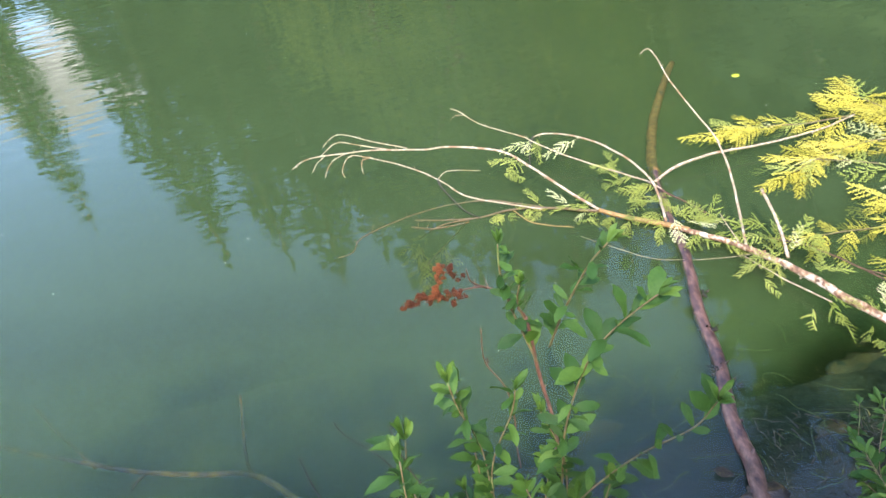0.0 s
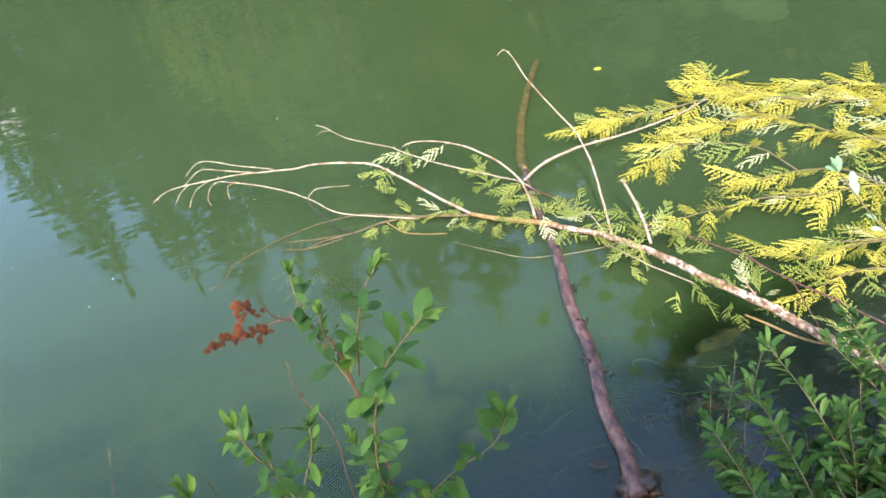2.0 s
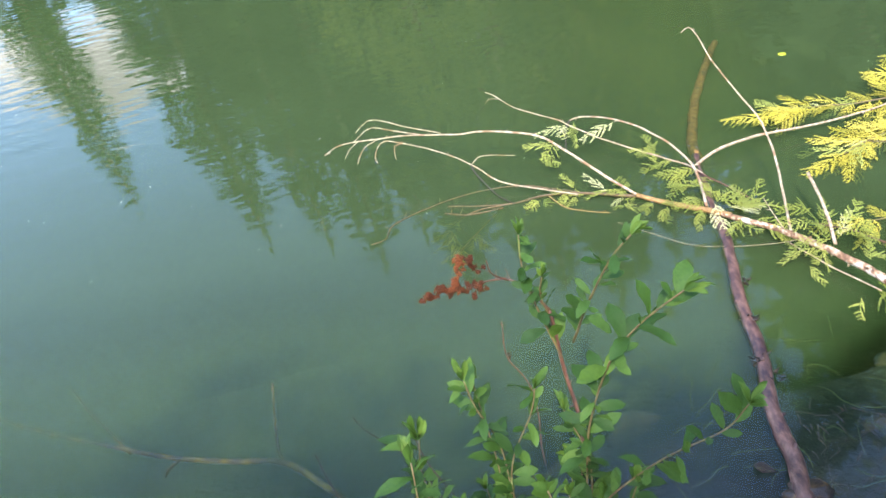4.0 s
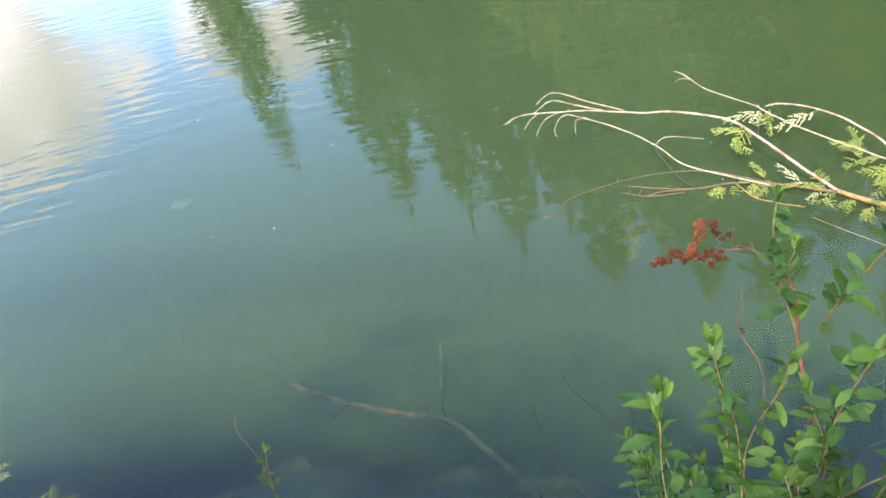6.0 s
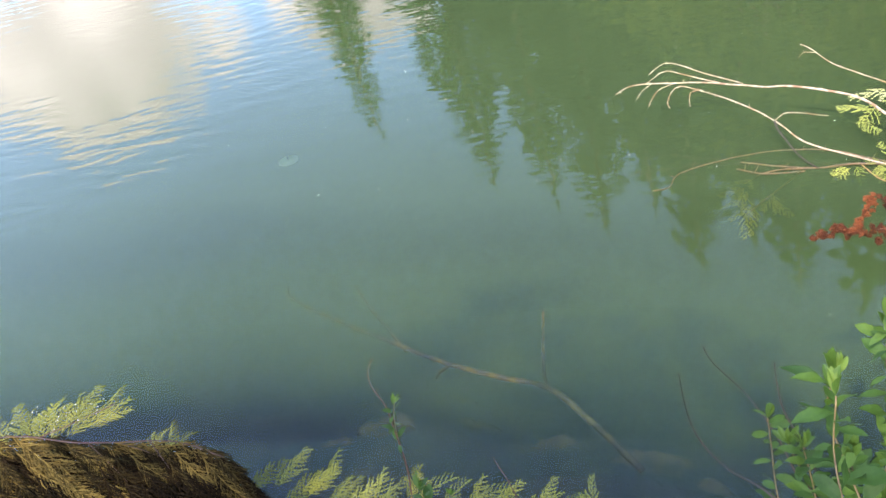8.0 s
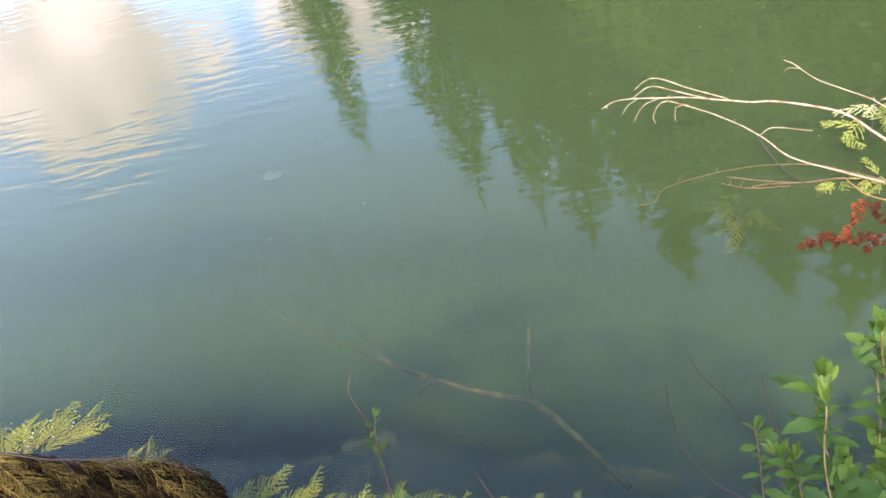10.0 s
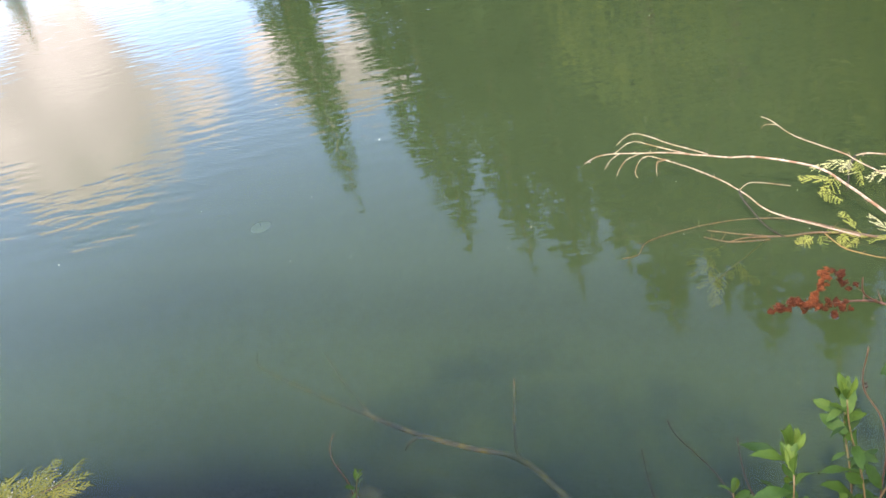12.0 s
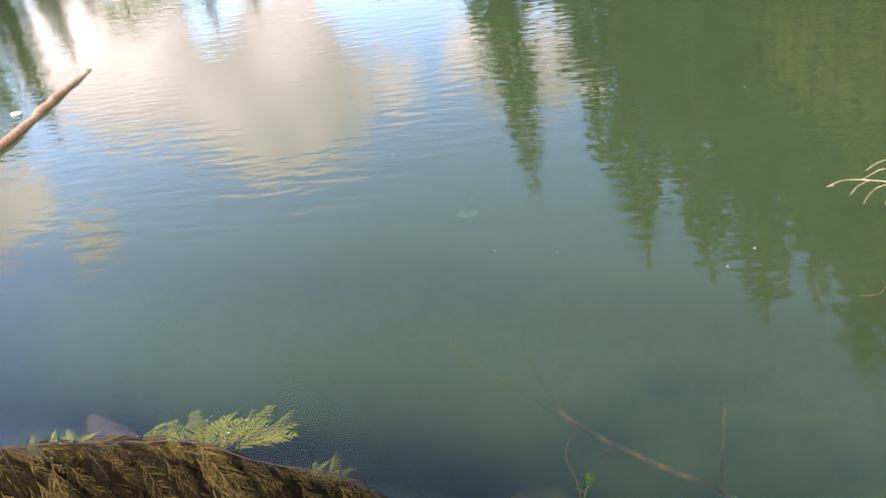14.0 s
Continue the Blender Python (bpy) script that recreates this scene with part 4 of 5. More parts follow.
SPRAYS = [  # base, tip, kind: g green, w wilted, y yellow
    ((0.832, 4.581, 0.138), (0.583, 4.199, 0.046), "w"), ((0.814, 4.551, 0.129), (0.703, 4.198, 0.083), "w"), ((0.844, 4.56, 0.12), (0.818, 4.317, 0.009), "g"), ((0.732, 4.406, 0.138), (0.488, 4.102, 0.046), "g"), ((0.754, 4.369, 0.156), (0.645, 4.147, 0.11), "w"),
    ((1.088, 4.517, 0.138), (0.982, 4.261, 0.055), "w"), ((1.3, 4.211, 0.074), (1.094, 4.252, 0.092), "g"), ((1.333, 4.173, 0.046), (1.13, 4.153, 0.037), "g"),
    ((1.46, 4.107, 0.028), (1.242, 4.006, 0.018), "g"), ((1.446, 4.015, 0.028), (1.417, 3.848, 0.018), "g"), ((1.413, 3.91, 0.055), (1.208, 3.887, 0.028), "g"), ((1.43, 3.813, 0.028), (1.257, 3.778, 0.009), "g"),
    ((1.448, 3.709, 0.046), (1.424, 3.463, 0.037), "w"), ((1.491, 3.696, 0.055), (1.59, 3.475, 0.037), "w"), ((1.468, 3.731, 0.055), (1.643, 3.642, 0.092), "g"), ((1.446, 3.745, 0.046), (1.54, 3.89, 0.083), "g"), ((1.503, 3.676, 0.046), (1.703, 3.686, 0.101), "g"),
    ((1.527, 3.622, 0.046), (1.676, 3.761, 0.11), "g"), ((1.56, 3.604, 0.037), (1.511, 3.411, 0.028), "g"), ((1.584, 3.571, 0.046), (1.702, 3.387, 0.028), "g"), ((1.424, 3.76, 0.037), (1.287, 3.635, 0.018), "g"), ((1.536, 3.663, 0.055), (1.643, 3.511, 0.092), "w"),
    ((1.094, 3.914, 0.028), (0.895, 4.013, 0.055), "g"), ((1.063, 3.92, 0.028), (0.904, 3.862, 0.018), "w"), ((0.99, 3.96, 0.028), (0.83, 4.09, 0.028), "w"), ((1.044, 3.9, 0.018), (0.971, 3.753, 0.0), "g"), ((1.17, 3.856, 0.018), (1.075, 3.725, 0.0), "g"),
    ((1.254, 3.817, 0.018), (1.139, 3.693, 0.0), "g"), ((0.836, 3.991, 0.018), (0.67, 4.077, 0.028), "g"), ((0.633, 4.017, 0.009), (0.537, 3.918, 0.0), "g"), ((0.795, 3.997, 0.018), (0.698, 3.913, 0.0), "g"),
    ((1.858, 3.339, 0.092), (1.697, 3.505, 0.129), "g"), ((1.865, 3.401, 0.11), (1.756, 3.592, 0.156), "g"), ((1.84, 3.3, 0.092), (1.666, 3.344, 0.092), "g"), ((1.885, 3.305, 0.092), (2.021, 3.476, 0.129), "g"), ((1.873, 3.283, 0.092), (1.963, 3.417, 0.138), "w"),
    ((1.816, 3.314, 0.083), (1.738, 3.201, 0.028), "g"), ((1.918, 3.162, 0.083), (2.061, 3.242, 0.092), "g"), ((1.771, 3.322, 0.046), (1.669, 3.114, 0.0), "g"), ((1.725, 3.373, 0.037), (1.586, 3.241, 0.0), "g"),
    ((1.925, 3.049, 0.046), (1.758, 2.927, 0.0), "g"), ((1.849, 3.144, 0.037), (1.711, 2.982, 0.0), "g"), ((1.948, 3.029, 0.037), (1.897, 2.801, 0.0), "g"), ((2.001, 2.916, 0.037), (1.903, 2.723, 0.0), "g"), ((2.051, 2.844, 0.046), (1.978, 2.652, 0.0), "g"), ((2.079, 2.768, 0.046), (2.05, 2.58, 0.009), "g"),
    ((2.083, 2.783, 0.11), (1.983, 2.961, 0.147), "w"), ((2.109, 2.745, 0.11), (2.157, 2.954, 0.147), "g"), ((2.082, 2.806, 0.129), (2.09, 3.016, 0.184), "w"), ((2.056, 2.84, 0.11), (1.919, 2.928, 0.11), "g"), ((2.13, 2.744, 0.101), (2.238, 2.872, 0.11), "w"),
    ((2.26, 2.344, 0.147), (2.358, 2.52, 0.184), "w"), ((2.273, 2.324, 0.147), (2.412, 2.397, 0.166), "w"), ((2.288, 2.284, 0.147), (2.248, 2.513, 0.184), "g"),
]
KINDS = {"g": SPRAY_GREEN, "w": SPRAY_WILT, "y": SPRAY_YELLOW}
for number, (base, tip, k) in enumerate(SPRAYS):
    base, tip = Vector(base), Vector(tip)
    if base.z > 0.115 and base.x < 0.9:
        tip = base.lerp(tip, 0.6)       # short withered sprays on the bare limb
    low_side = tip.z < 0.01 and base.y < 3.4
    if low_side and number % 2:
        continue
    for q in range(1 if k == "w" else 2 if low_side else 3):
        f = (0.0, 0.35, 0.15)[q] + rng.uniform(0, 0.15)
        turn = Matrix.Rotation(rng.gauss(0, 0.5) + (0, 0.6, -0.6)[q], 3, "Z")
        d = turn @ (tip - base) * rng.uniform(0.45, 0.8)
        at = base.lerp(tip, f) + Vector((rng.gauss(0, 0.012), rng.gauss(0, 0.012), rng.gauss(0, 0.006)))
        to = at + d + Vector((0, 0, rng.gauss(0.012, 0.03)))
        to.z = max(to.z, 0.018)
        at.z = max(at.z, 0.012)
        spray(cedar, KINDS[k], at, to, (rng.gauss(0, 0.45), rng.gauss(-0.25, 0.45), 1), rng, rng.uniform(0.8, 1.15))

# yellowing boughs that float at the far side of the trunk
float_boughs = []
for main, pts in (
        ("a", [(2.745, 4.57, 0.055), (2.481, 4.576, 0.028), (2.219, 4.614, 0.018), (1.995, 4.595, 0.018)]),
        ("b", [(3.086, 4.177, 0.037), (2.775, 4.288, 0.037), (2.447, 4.214, 0.028), (2.189, 4.074, 0.018)]),
        ("d", [(4.011, 3.927, 0.046), (3.652, 4.133, 0.046), (3.3, 4.331, 0.037), (2.94, 4.658, 0.018)]),
        ("e", [(3.795, 3.139, 0.046), (3.436, 3.307, 0.037), (3.092, 3.424, 0.028), (2.764, 3.447, 0.018)]),
        ("f", [(3.628, 2.73, 0.046), (3.213, 2.9, 0.037), (2.866, 3.022, 0.028), (2.586, 3.098, 0.018)]),
        ("g", [(2.785, 3.45, 0.028), (2.542, 3.508, 0.028), (2.329, 3.51, 0.018), (2.095, 3.509, 0.009)]),
        ("i", [(2.808, 3.67, 0.04), (2.738, 3.953, 0.04), (2.545, 4.102, 0.03), (2.345, 4.186, 0.02)]),
        ("j", [(3.117, 3.374, 0.04), (3.011, 3.588, 0.04), (2.808, 3.67, 0.03), (2.6, 3.693, 0.01)]),
        ("k", [(3.476, 3.71, 0.04), (3.254, 3.87, 0.04), (3.071, 4.127, 0.03), (2.928, 4.381, 0.02)]),
        ("l", [(2.889, 3.006, 0.03), (2.713, 3.024, 0.03), (2.509, 3.007, 0.02), (2.417, 3.085, 0.01)]),
        ("m", [(2.813, 2.773, 0.03), (2.708, 2.851, 0.03), (2.556, 2.862, 0.02), (2.427, 2.824, 0.01)]),
        ("n", [(3.251, 4.315, 0.05), (3.027, 4.499, 0.05), (2.916, 4.722, 0.04), (2.88, 4.90, 0.02)]),
        ("o", [(3.306, 3.47, 0.04), (3.483, 3.911, 0.05), (3.514, 4.276, 0.04), (3.395, 4.45, 0.02)]),
        ("p", [(3.664, 3.976, 0.05), (3.708, 4.30, 0.05), (3.494, 4.48, 0.04), (3.198, 4.60, 0.02)])):
    bough = thing("floating_cedar_bough", "yellowed cedar bough floating on the water", "cedar bough", pts[0], "yellow boughs on the water")
    path = branch(bough, "stem", pts, 0.005, 0.0025, M_STEM, "", 8, rng)
    count = {"g": 10, "l": 9, "m": 10, "i": 8, "j": 9}.get(main, 22)
    for i in range(count):
        f = (i + rng.random()) / count
        p, d = along(path, 0.05 + 0.93 * f)
        sgn = 1 if i % 2 else -1
        side = Vector((-d.y, d.x, 0)).normalized() * sgn
        v = (d * rng.uniform(0.3, 1.1) + side * rng.uniform(0.2, 1.1) + Vector((rng.gauss(-0.15, 0.3), rng.gauss(0, 0.3), 0))).normalized()
        le = rng.uniform(0.13, 0.30) * (0.75 if main in "glm" else 1.0)
        tip = p + v * le
        tip.z = rng.uniform(-0.03, 0.07)
        spray(bough, rng.choices((SPRAY_YELLOW, SPRAY_GREEN, SPRAY_WILT), (0.74, 0.17, 0.09))[0], p, tip, (rng.gauss(0, 0.4), rng.gauss(-0.15, 0.4), 1), rng)
    p, d = along(path, 0.97)
    spray(bough, SPRAY_YELLOW, p, p + Vector((d.x, d.y, 0)).normalized() * 0.3, (0, 0, 1), rng)

# sprays hanging under the surface
under = thing("drowned_cedar_twig", "yellow-green cedar sprays drowned under the surface", "cedar twig", (0.386, 3.964, -0.005))
branch(under, "stem", [(0.386, 3.964, -0.005), (0.244, 3.775, -0.021), (0.149, 3.637, -0.032)], 0.004, 0.002, M_YOUNG, "", 4, rng)
for base, tip in (((0.159, 3.882, -0.016), (0.027, 3.643, -0.026)), ((0.142, 3.811, -0.018), (0.072, 3.503, -0.032)), ((0.262, 3.822, -0.021), (0.273, 3.554, -0.032)), ((0.197, 3.947, -0.013), (0.081, 3.826, -0.021)), ((0.165, 3.727, -0.026), (0.116, 3.396, -0.034))):
    for turn in (-0.7, 0.0, 0.6):
        at = Vector(base).lerp(Vector(tip), rng.uniform(0.0, 0.4))
        d = Matrix.Rotation(turn + rng.gauss(0, 0.2), 3, "Z") @ (Vector(tip) - Vector(base)) * rng.uniform(0.35, 0.6)
        spray(under, DROWNED, at, at + d, (rng.gauss(0, 0.3), -0.2, 1), rng, 0.9)


# ---- sunken wood ----
log = thing("sunken_log", "reddish brown waterlogged log lying just under the surface", "log", (1.308, 2.07, -0.12))
rng = random.Random(14)
branch(log, "log", [(1.293, 2.007, 0.064), (1.299, 2.094, 0.046), (1.325, 2.228, 0.012), (1.333, 2.483, -0.012), (1.38, 2.765, -0.016), (1.392, 3.086, -0.016), (1.446, 3.486, -0.018), (1.457, 3.806, -0.022), (1.479, 4.13, -0.024), (1.50, 4.30, -0.026)],
       0.031, 0.027, M_LOG, "", 26, rng, 0.02, 16, 0.004, 0.10, 0.12, 0.9, (0.015, 0.045))
branch(log, "log_top", [(1.50, 4.28, -0.030), (1.524, 4.48, -0.036), (1.66, 4.97, -0.034), (1.92, 5.62, -0.034), (2.0, 5.8, -0.05)], 0.033, 0.022, M_ALGAE, "orange-brown slimy top of the log", 8, rng, 0.03, 12, 0.006, 0.14)
for x, y, r in ((1.386, 2.945, 0.040), (1.373, 2.716, 0.038), (1.378, 2.62, 0.036), (1.44, 3.172, 0.034)):
    for k in range(7):
        stub = bmesh.new()
        a = rng.uniform(0.15, 2.9)
        foot = Vector((x + math.cos(a) * r * 0.7, y + rng.uniform(-0.02, 0.02), -0.016 + math.sin(a) * r * 0.6))
        out = Vector((math.cos(a), rng.gauss(0, 0.5), math.sin(a) * 0.5))
        tube(stub, [foot, foot + out * rng.uniform(0.010, 0.016), foot + out * rng.uniform(0.018, 0.034)], rng.uniform(0.005, 0.009), 0.002, 0.008, 6, 0.3, rng=rng)
        place(finish(stub, "branch_stub", M_MOSS, None, "dark broken branch stub"), log)
root = bmesh.new()
bmesh.ops.create_icosphere(root, subdivisions=4, radius=0.062)
for v in root.verts:
    n = noise.noise(v.co * 28) * 0.35 + noise.noise(v.co * 75) * 0.25
    v.co *= 1 + n
    v.co = Vector((v.co.x * 1.25, v.co.y * 0.85, v.co.z * 0.7)) + Vector((1.321, 2.067, 0.032))
place(finish(root, "root_mass", M_MOSS, None, "dark wet mossy root mass"), log)

for pts, r0, r1, lab in (([(2.327, 4.342, -0.048), (2.337, 4.167, -0.084), (2.302, 3.985, -0.156), (2.342, 3.816, -0.264)], 0.012, 0.009, "brown branch standing under the water"),):
    b = thing("sunken_branch", lab, "branch", pts[-1])
    branch(b, "stem", pts, r0, r1, M_SUNK, "", 5, rng)
sunk = thing("sunken_branch", "silt-covered forked branch lying under the water", "branch", (-0.234, 2.324, -0.284))
branch(sunk, "stem", [(-0.161, 2.194, -0.158), (-0.351, 2.345, -0.137), (-0.574, 2.496, -0.118), (-0.783, 2.505, -0.097), (-1.054, 2.547, -0.097), (-1.266, 2.602, -0.084), (-1.528, 2.704, -0.118), (-2.067, 2.935, -0.191), (-2.157, 3.039, -0.179)], 0.013, 0.007, M_SUNKEN, "", 12, rng, rough=0.3)
branch(sunk, "fork", [(-0.574, 2.496, -0.118), (-0.614, 2.577, -0.097), (-0.680, 2.879, -0.044)], 0.007, 0.0045, M_SUNKEN, "", 6, rng)
branch(sunk, "fork", [(-1.261, 2.595, -0.097), (-1.537, 2.843, -0.130), (-1.783, 3.099, -0.191)], 0.008, 0.004, M_SUNKEN, "", 5, rng)
branch(sunk, "fork", [(-1.030, 2.544, -0.104), (-1.059, 2.489, -0.097), (-1.066, 2.458, -0.104)], 0.008, 0.003, M_SUNKEN, "", 2, rng)


def stone(name, at, size, mat, label, seed, category="stone"):
    bm = bmesh.new()
    bmesh.ops.create_icosphere(bm, subdivisions=3, radius=1.0)
    off = Vector((seed * 3.1, seed, 2))
    for v in bm.verts:
        v.co *= 1 + 0.45 * noise.noise(v.co * 1.6 + off) + 0.16 * noise.noise(v.co * 4 + off)
        v.co = Vector((v.co.x * size[0], v.co.y * size[1], v.co.z * size[2]))
    ob = finish(bm, name, mat)
    ob.location = at
    return tagged(ob, label, category)


rng = random.Random(31)
for x, y, s in ((-0.90, 2.33, 0.10), (-1.23, 2.24, 0.13), (-1.02, 2.52, 0.07), (-0.12, 2.22, 0.13), (0.08, 2.12, 0.10), (-1.42, 2.1, 0.09), (0.56, 2.41, 0.12), (0.88, 2.58, 0.13), (0.68, 2.22, 0.09), (1.04, 2.34, 0.08), (-0.52, 2.26, 0.11), (1.74, 2.38, 0.1), (2.08, 2.85, 0.13)):
    z = ground_height(x, y)
    tagged(stone("lake_stone", (x, y, z - 0.03), (s * 1.2, s * 0.9, s * 0.22), M_STONE, "brown silted stone on the lake bed", rng.random() * 20), group="stones on the lake bed")
stone("shore_stone", (-3.30, 1.66, -0.040), (0.20, 0.07, 0.028), M_STONE, "brown stone breaking the surface by the bank", 7)


def pad(name, at, r, mat, label, cut=0.25):
    bm = bmesh.new()
    top, n = [], 22
    for k in range(n + 1):
        a = cut + (2 * math.pi - 2 * cut) * k / n
        top.append(bm.verts.new((r * math.cos(a) * (1 + 0.04 * math.sin(5 * a)), r * math.sin(a), 0.001 + 0.001 * math.sin(3 * a))))
    mid = bm.verts.new((0.1 * r, 0, 0.002))
    for a, b in zip(top, top[1:]):
        bm.faces.new((mid, a, b))
    ret = bmesh.ops.extrude_face_region(bm, geom=bm.faces[:])
    bmesh.ops.translate(bm, verts=[v for v in ret["geom"] if isinstance(v, bmesh.types.BMVert)], vec=(0, 0, 0.0012))
    ob = finish(bm, name, mat)
    ob.location = at
    ob.rotation_euler = (0, 0, 2.2)
    return tagged(ob, label, "lily pad")


pad("lily_pad", (2.318, 5.379, 0.001), 0.026, M_LILY, "small round yellow-green lily pad afloat")
pad("drowned_lily_pad", (-2.62, 4.02, -0.02), 0.068, M_PALE, "round pale lily pad under the surface", 0.12)

# the far floating pole
pole = thing("floating_pole", "long orange-brown pole floating on the lake", "log", (-8.023, 3.191, 0.0))
branch(pole, "pole", [(-8.017, 3.18, -0.01), (-8.326, 3.946, 0.005), (-8.843, 4.667, 0.01), (-9.371, 5.387, 0.01), (-9.914, 6.178, -0.02)], 0.055, 0.045, M_POLE, "", 6, random.Random(3), 0.2, 12, 0.03)


# ---- shrubs on the bank ----
def leaf_at(parent, p, axis, rng, size, spread, meshes, label=""):
    """A leaf at p that leaves the stem at the angle spread."""
    side = Vector((rng.gauss(0, 1), rng.gauss(0, 1), rng.gauss(0, 0.5)))
    side = (side - axis * side.dot(axis)).normalized()
    d = axis * math.cos(spread) + side * math.sin(spread)
    up = Vector((0, 0, 1)) + axis * 0.5 + Vector((rng.gauss(0, 0.55), rng.gauss(-0.15, 0.55), rng.gauss(0, 0.2)))
    add_mesh("leaf", rng.choice(meshes), scaled(frame_at(p, d, up), (size * rng.uniform(0.85, 1.1), size, size)), parent, label)


def leafy_stem(shrub, pts, r0, r1, rng, size=0.055, gap=0.022, f0=0.15, mat=None, meshes=None, tip=5, spread=(32, 88), name="stem"):
    path = branch(shrub, name, pts, r0, r1, mat or M_STEM, "", 0, rng, 0.015, 6, 0.002, 0.1)
    length = sum((b - a).length for a, b in zip(path, path[1:]))
    n = int(length * (1 - f0) / gap)
    for i in range(n):
        f = f0 + (1 - f0) * (i + rng.uniform(0.1, 0.7)) / max(n, 1)
        p, d = along(path, min(f, 0.99))
        leaf_at(shrub, p, d, rng, size * rng.uniform(0.55, 1.15) * (1 - 0.25 * f), radians(rng.uniform(*spread)), meshes or LEAVES)
    p, d = along(path, 1.0)
    for k in range(tip + 1):
        leaf_at(shrub, p, d, rng, size * rng.uniform(0.4, 0.72), radians(rng.uniform(6, 40)), meshes or YOUNG_LIT_LEAVES)
    return path


def seed_head(shrub, pts, rng, count, spread, size, name="seed_plume"):
    """Part of a dry flower plume: many tiny capsules crowded on a stalk."""
    path = smooth_path(pts, 0.006)
    verts, faces = [], []
    clumps = []
    for k in range(max(4, count // 10)):
        f = rng.random()
        p, d = along(path, f)
        r = spread * (1.3 - 0.5 * f)
        clumps.append(p + Vector((rng.gauss(0, r), rng.gauss(0, r), rng.gauss(0, r))))
    for _ in range(int(count * 2.4)):
        r = spread * 0.38
        c = rng.choice(clumps) + Vector((rng.gauss(0, r), rng.gauss(0, r), rng.gauss(0, r)))
        s = size * rng.uniform(0.42, 0.8)
        q = Matrix.Rotation(rng.uniform(0, 6), 3, (rng.random(), rng.random(), rng.random() + 0.1))
        i = len(verts)
        for v in ((1, 0, 0), (-1, 0, 0), (0, 1, 0), (0, -1, 0), (0, 0, 1.3), (0, 0, -1.1)):
            verts.append(tuple(c + q @ (Vector(v) * s)))
        for a, b in ((0, 2), (2, 1), (1, 3), (3, 0)):
            faces.append((i + a, i + b, i + 4))
            faces.append((i + b, i + a, i + 5))
    me = bpy.data.meshes.new(name)
    me.from_pydata(verts, [], faces)
    me.materials.append(M_SEED)
    place(new(name, me), shrub)


rng = random.Random(77)
spirea = thing("spirea_shrub", "green spirea shrub with one rust-brown dry flower plume", "shrub", (0.50, 1.36, 0.26))
main = branch(spirea, "stem", [(0.56, 1.40, 0.24), (0.545, 1.48, 0.539), (0.534, 1.53, 0.874), (0.551, 1.58, 1.042), (0.532, 1.63, 1.168), (0.508, 1.66, 1.336)], 0.007, 0.0035, M_RED, "red-barked old stem", 6, rng, 0.02)
branch(spirea, "flower_stalk", [(0.508, 1.66, 1.336), (0.474, 1.675, 1.377), (0.436, 1.69, 1.397), (0.396, 1.7, 1.391), (0.363, 1.7, 1.383)], 0.0030, 0.0015, M_RED, "", 4, rng, 0.01, spur_len=(0.01, 0.02))
branch(spirea, "flower_stalk", [(0.436, 1.69, 1.397), (0.408, 1.68, 1.425), (0.4, 1.67, 1.466)], 0.002, 0.001, M_RED, "", 1, rng, 0.01)
seed_head(spirea, [(0.384, 1.7, 1.382), (0.351, 1.7, 1.382), (0.314, 1.7, 1.38), (0.263, 1.7, 1.364)], rng, 520, 0.0058, 0.0030)
seed_head(spirea, [(0.33, 1.7, 1.387), (0.339, 1.7, 1.42), (0.345, 1.7, 1.446), (0.34, 1.7, 1.459)], rng, 260, 0.0052, 0.0030)
seed_head(spirea, [(0.38, 1.685, 1.444), (0.37, 1.685, 1.454), (0.36, 1.685, 1.472)], rng, 150, 0.0050, 0.0030)
seed_head(spirea, [(0.377, 1.69, 1.383), (0.381, 1.69, 1.393)], rng, 60, 0.0045, 0.0028)
seed_head(spirea, [(0.489, 1.65, 1.386), (0.489, 1.65, 1.393)], rng, 20, 0.003, 0.002)
